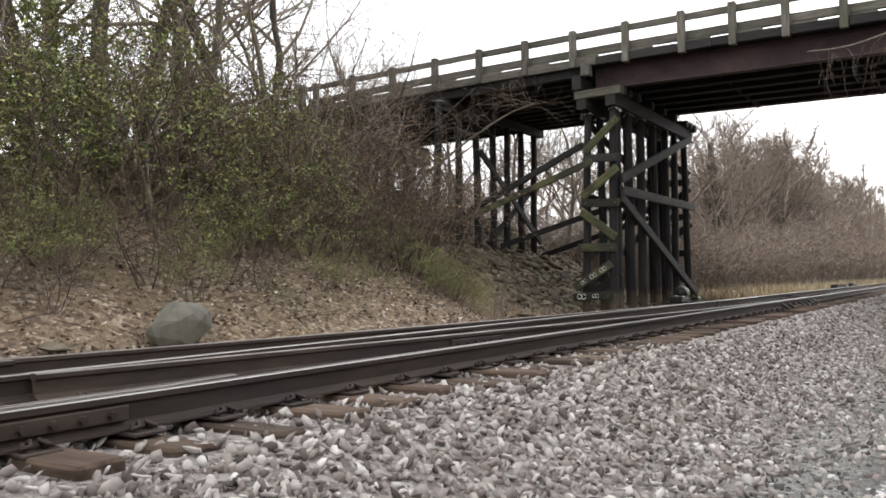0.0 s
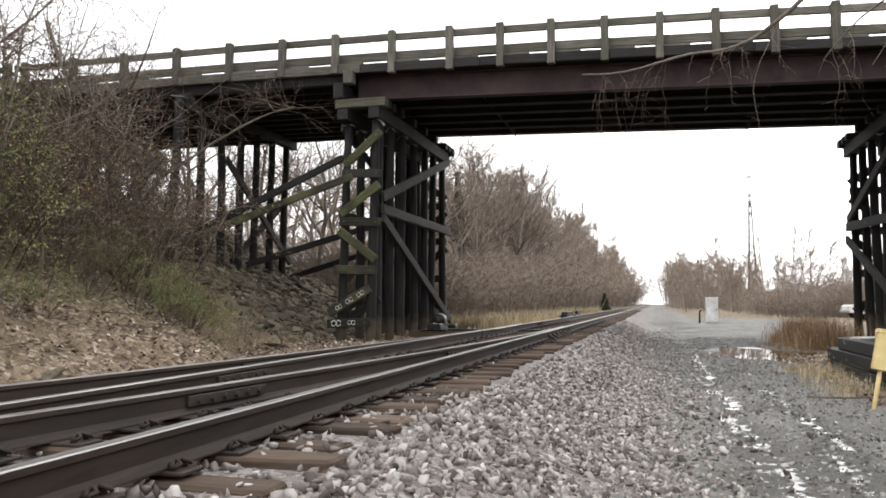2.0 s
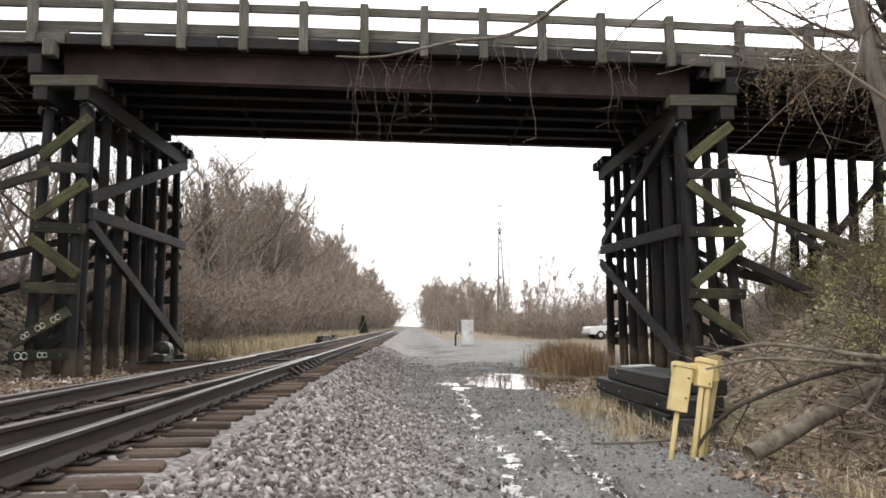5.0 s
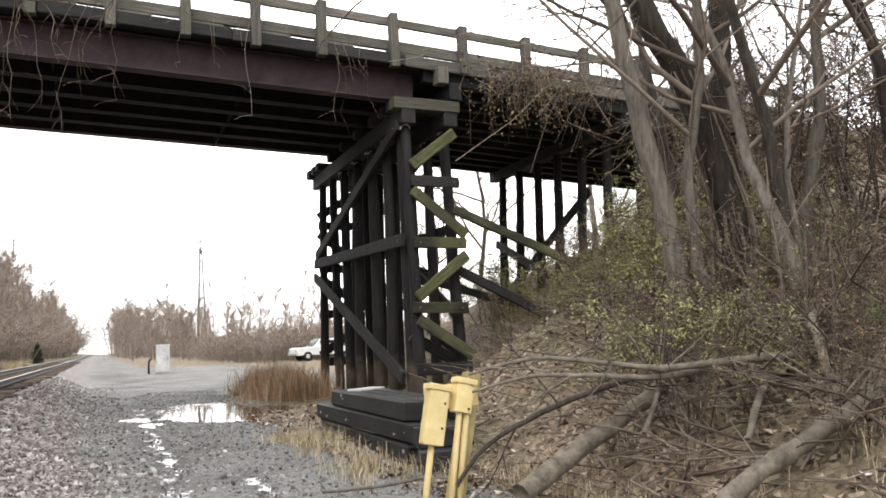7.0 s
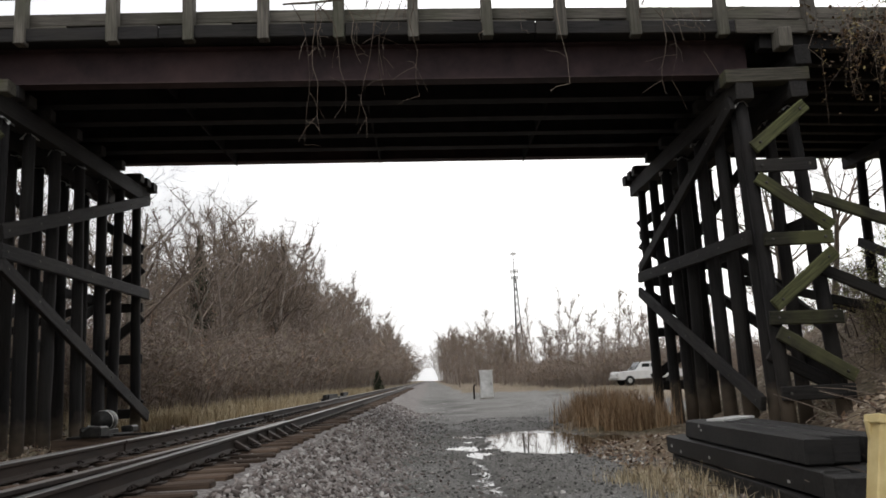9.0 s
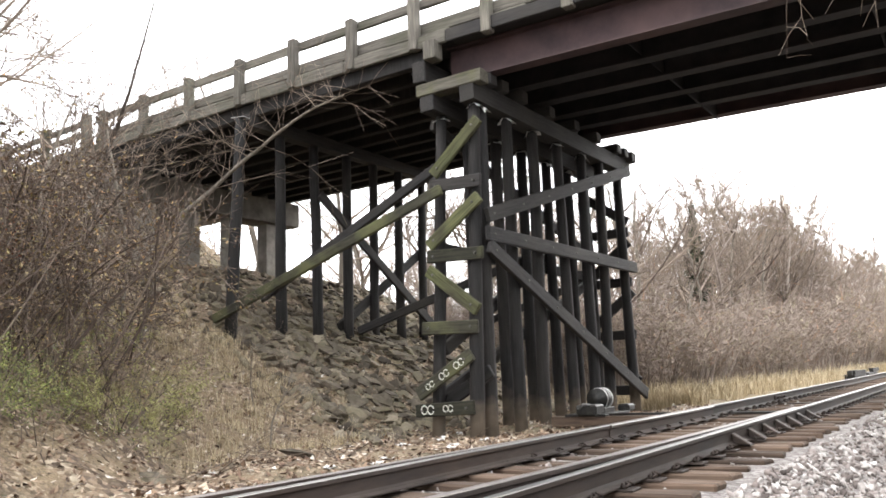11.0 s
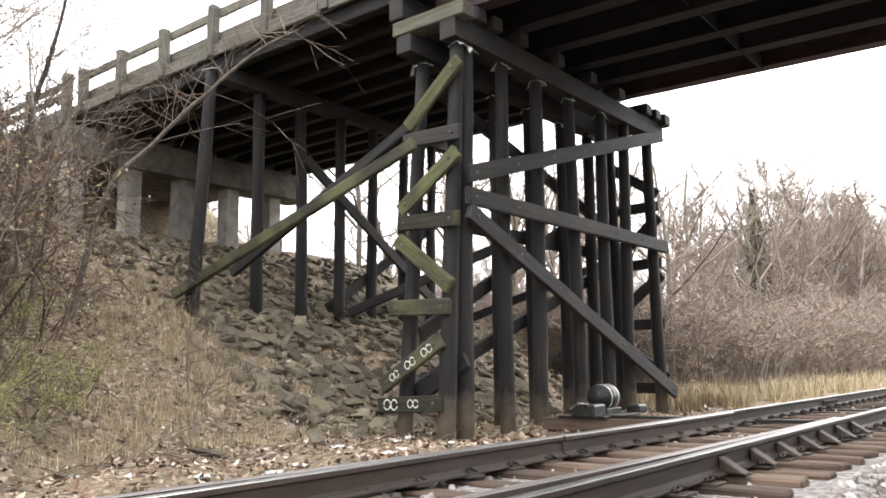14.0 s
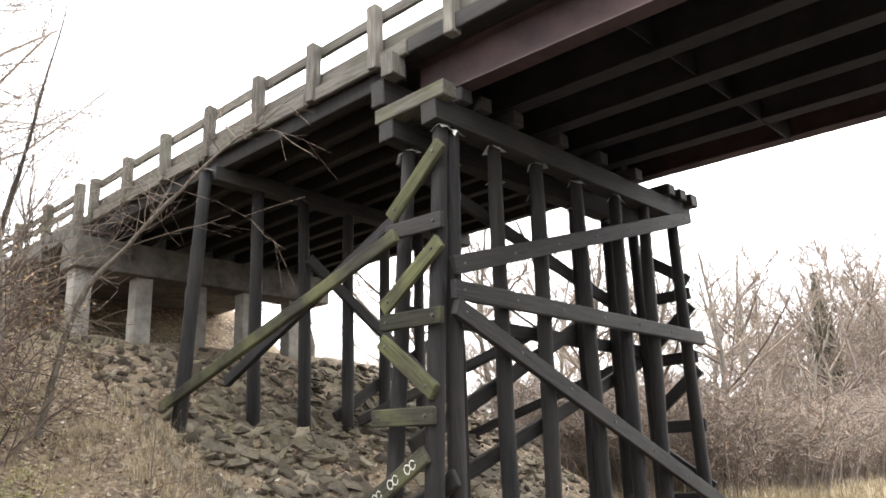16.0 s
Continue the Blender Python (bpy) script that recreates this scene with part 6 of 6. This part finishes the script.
# ---------- switch machine ----------
black_iron = mat("black_oily_iron", (.012, .012, .012), (.05, .048, .045), 8, .45, .2, metal=.5, vary=.1)
SM = thing("switch_stand", "black oily switch machine on long timbers beside the track", "switch machine", at=(-3.95, 1.9, -.3))
part("head_block", box_bm(2.2, .24, .18, .012, .006), tie_wood, SM, "", pose(.4, -.5, .02))
part("head_block", box_bm(2.2, .24, .18, .012, .006), tie_wood, SM, "", pose(.4, .35, .02))
part("bed_plate", box_bm(.8, 1.2, .04, .006), black_iron, SM, "", pose(0, -.05, .13))
bm = bmesh.new()
bmesh.ops.create_cone(bm, cap_ends=True, segments=20, radius1=.2, radius2=.2, depth=.42, matrix=pose(0, 0, 0, 90, 0, 0))
bmesh.ops.bevel(bm, geom=[e for e in bm.edges if e.calc_face_angle(0) > 1], offset=.03, segments=2, affect="EDGES")
part("motor_housing", smooth(bm), black_iron, SM, "", pose(0, .1, .4))
for y in (0.0, .22):
    bm = bmesh.new()
    bmesh.ops.create_cone(bm, cap_ends=True, segments=20, radius1=.208, radius2=.208, depth=.025, matrix=pose(0, 0, 0, 90, 0, 0))
    part("strap", bm, tin, SM, "pale strap round the housing", pose(0, y, .4))
part("gear_box", box_bm(.4, .4, .2, .03), black_iron, SM, "", pose(.05, -.5, .22))
part("throw_lever", tube_bm([(.1, -.5, .3), (.1, -.9, .34), (.1, -1.15, .26)], [.03, .025, .03], 8), black_iron, SM)
part("mounting_bracket", box_bm(.36, .5, .1, .01), black_iron, SM, "", pose(0, .1, .19))
part("throw_rod", tube_bm([(.2, -.45, .14), (3.8, -.45, .14)], [.022, .022], 8), black_iron, SM)
part("oil_can", box_bm(.24, .34, .14, .03), black_iron, SM, "", pose(.25, .75, .2))

# ---------- parked pickup ----------
glass = bpy.data.materials.new("dark_car_glass")
glass.use_nodes = True
glass.node_tree.nodes["Principled BSDF"].inputs["Base Color"].default_value = (.02, .025, .03, 1)
glass.node_tree.nodes["Principled BSDF"].inputs["Roughness"].default_value = .08
car_white = mat("white_car_paint", (.62, .62, .62), (.72, .72, .72), 3, .3, 0, vary=0)
tyre = mat("tyre_rubber", (.012, .012, .012), (.03, .03, .03), 20, .9, .2, vary=0)
PK = thing("pickup_truck", "white pickup truck parked beyond the trestle", "pickup truck", at=(19.6, 50, ground_z(19.6, 50)))
PK.rotation_euler = (0, 0, radians(8))
body = [(-2.7, .45), (-2.7, .95), (-2.55, 1.08), (-1.2, 1.12), (-.65, 1.78), (.75, 1.8), (.95, 1.12), (2.65, 1.1), (2.7, .5)]
bm = bmesh.new()
sides = [[bm.verts.new((x, s * (.95 if z < 1.2 else .78), z)) for x, z in body] for s in (-1, 1)]
bm.faces.new(sides[0])
bm.faces.new(sides[1][::-1])
for i in range(len(body)):
    j = (i + 1) % len(body)
    bm.faces.new((sides[0][i], sides[1][i], sides[1][j], sides[0][j]))
bmesh.ops.recalc_face_normals(bm, faces=bm.faces)
bmesh.ops.bevel(bm, geom=bm.edges[:], offset=.05, segments=2, affect="EDGES")
part("body", bm, car_white, PK)
for x in (-.35, .38):
    part("side_window", box_bm(.62, .03, .46, .01), glass, PK, "dark side window", pose(x, -.88, 1.42, 12, 0, 0))
part("windscreen", box_bm(.85, 1.4, .03, .01), glass, PK, "", pose(-.94, 0, 1.46, 0, -50, 0))
part("bumper", box_bm(.14, 1.9, .2, .03), tin, PK, "", pose(-2.75, 0, .55))
for s in (-1, 1):
    part("headlight", box_bm(.05, .3, .16, .02), tin, PK, "", pose(-2.7, .7 * s, .85))
for x in (-1.75, 1.7):
    for s in (-1, 1):
        bm = bmesh.new()
        bmesh.ops.create_cone(bm, cap_ends=True, segments=20, radius1=.38, radius2=.38, depth=.26, matrix=pose(0, 0, 0, 90, 0, 0))
        w = part("wheel", smooth(bm), tyre, PK, "", pose(x, .84 * s, .38))
        bm = bmesh.new()
        bmesh.ops.create_cone(bm, cap_ends=True, segments=12, radius1=.2, radius2=.17, depth=.04, matrix=pose(0, 0, 0, 90, 0, 0))
        part("rim", bm, tin, w, "", pose(0, .13 * s, 0))

# ---------- distant radio mast ----------
mast_steel = mat("galvanised_mast", (.09, .09, .092), (.17, .17, .175), 2, .7, 0, metal=.1, vary=0)
TW = thing("radio_mast", "grey lattice radio mast with antennas beyond the woods", "radio mast", at=(37.6, 300, 0))
for k in range(3):
    a = k * math.tau / 3
    part("leg", tube_bm([(2.2 * math.cos(a), 2.2 * math.sin(a), 0), (.5 * math.cos(a), .5 * math.sin(a), 39)], [.3, .26], 6), mast_steel, TW)
for i in range(13):
    z0, z1 = i * 3, i * 3 + 3
    for k in range(3):
        a, b = k * math.tau / 3, (k + 1) * math.tau / 3
        r0, r1 = 2.2 - 1.7 * z0 / 39, 2.2 - 1.7 * z1 / 39
        part("lattice_brace", tube_bm([(r0 * math.cos(a), r0 * math.sin(a), z0), (r1 * math.cos(b), r1 * math.sin(b), z1)], [.11, .11], 4), mast_steel, TW)
part("spire", tube_bm([(0, 0, 38), (0, 0, 49.4)], [.2, .13], 6), mast_steel, TW)
for z, w in ((39, 2.4), (41.5, 2.6), (48.6, 1.6)):
    part("antenna_frame", box_bm(w, .3, .2, .03), mast_steel, TW, "", pose(0, 0, z))
    for s in (-1, -.3, .4, 1):
        part("antenna_panel", box_bm(.55, .3, 1.6 if z < 45 else 1.0, .03), white_paint, TW, "pale antenna panel", pose(s * w / 2, -.2, z))

# ---------- litter and chalk marks ----------
paper = mat("crumpled_paper", (.55, .55, .54), (.85, .85, .84), 8, .8, .3, vary=.15)
R = random.Random(17)
for k in range(16):
    x, y = R.uniform(-7.2, -4.0), R.uniform(-6.5, .2)
    bm = bmesh.new()
    bmesh.ops.create_grid(bm, x_segments=4, y_segments=3, size=.5)
    for v in bm.verts:
        v.co = Vector((v.co.x * R.uniform(.8, 1.2) * .16, v.co.y * .12 * R.uniform(.8, 1.3), R.uniform(0, .035)))
    bmesh.ops.solidify(bm, geom=bm.faces[:], thickness=.004)
    o = part("litter_scrap", bm, paper, None, "", pose(x, y, ground_z(x, y) + .01, 0, 0, R.uniform(0, 360)))
    tagged(o, "crumpled white paper scrap among the leaves", "litter", "litter scraps")
chalk = mat("white_chalk_paint", (.55, .56, .5), (.75, .76, .7), 10, .9, .1, vary=0)
for x, y, z, ti, s in ((-6.12, -.62, .07, 0, 1.0), (-5.68, -.62, .09, 0, .75), (-6.06, -.6, .5, 30, .7), (-5.76, -.585, .68, 30, .8), (-5.45, -.57, .86, 30, .8)):
    bm = bmesh.new()
    for dx in (-.07, .07):
        pts = [(dx + .065 * math.cos(a), 0, .075 * math.sin(a)) for a in np.linspace(.3, 6.0, 14)]
        tube_bm(pts, [.011] * 14, 4, True, bm)
    o = part("chalk_scrawl", bm, chalk, BENT_L, "white painted scrawl on a mossy brace", Matrix.Translation((5.2, 0, .4)) @ pose(x, y, z, 0, -ti, 0) @ Matrix.Diagonal((s, .3, s, 1)))
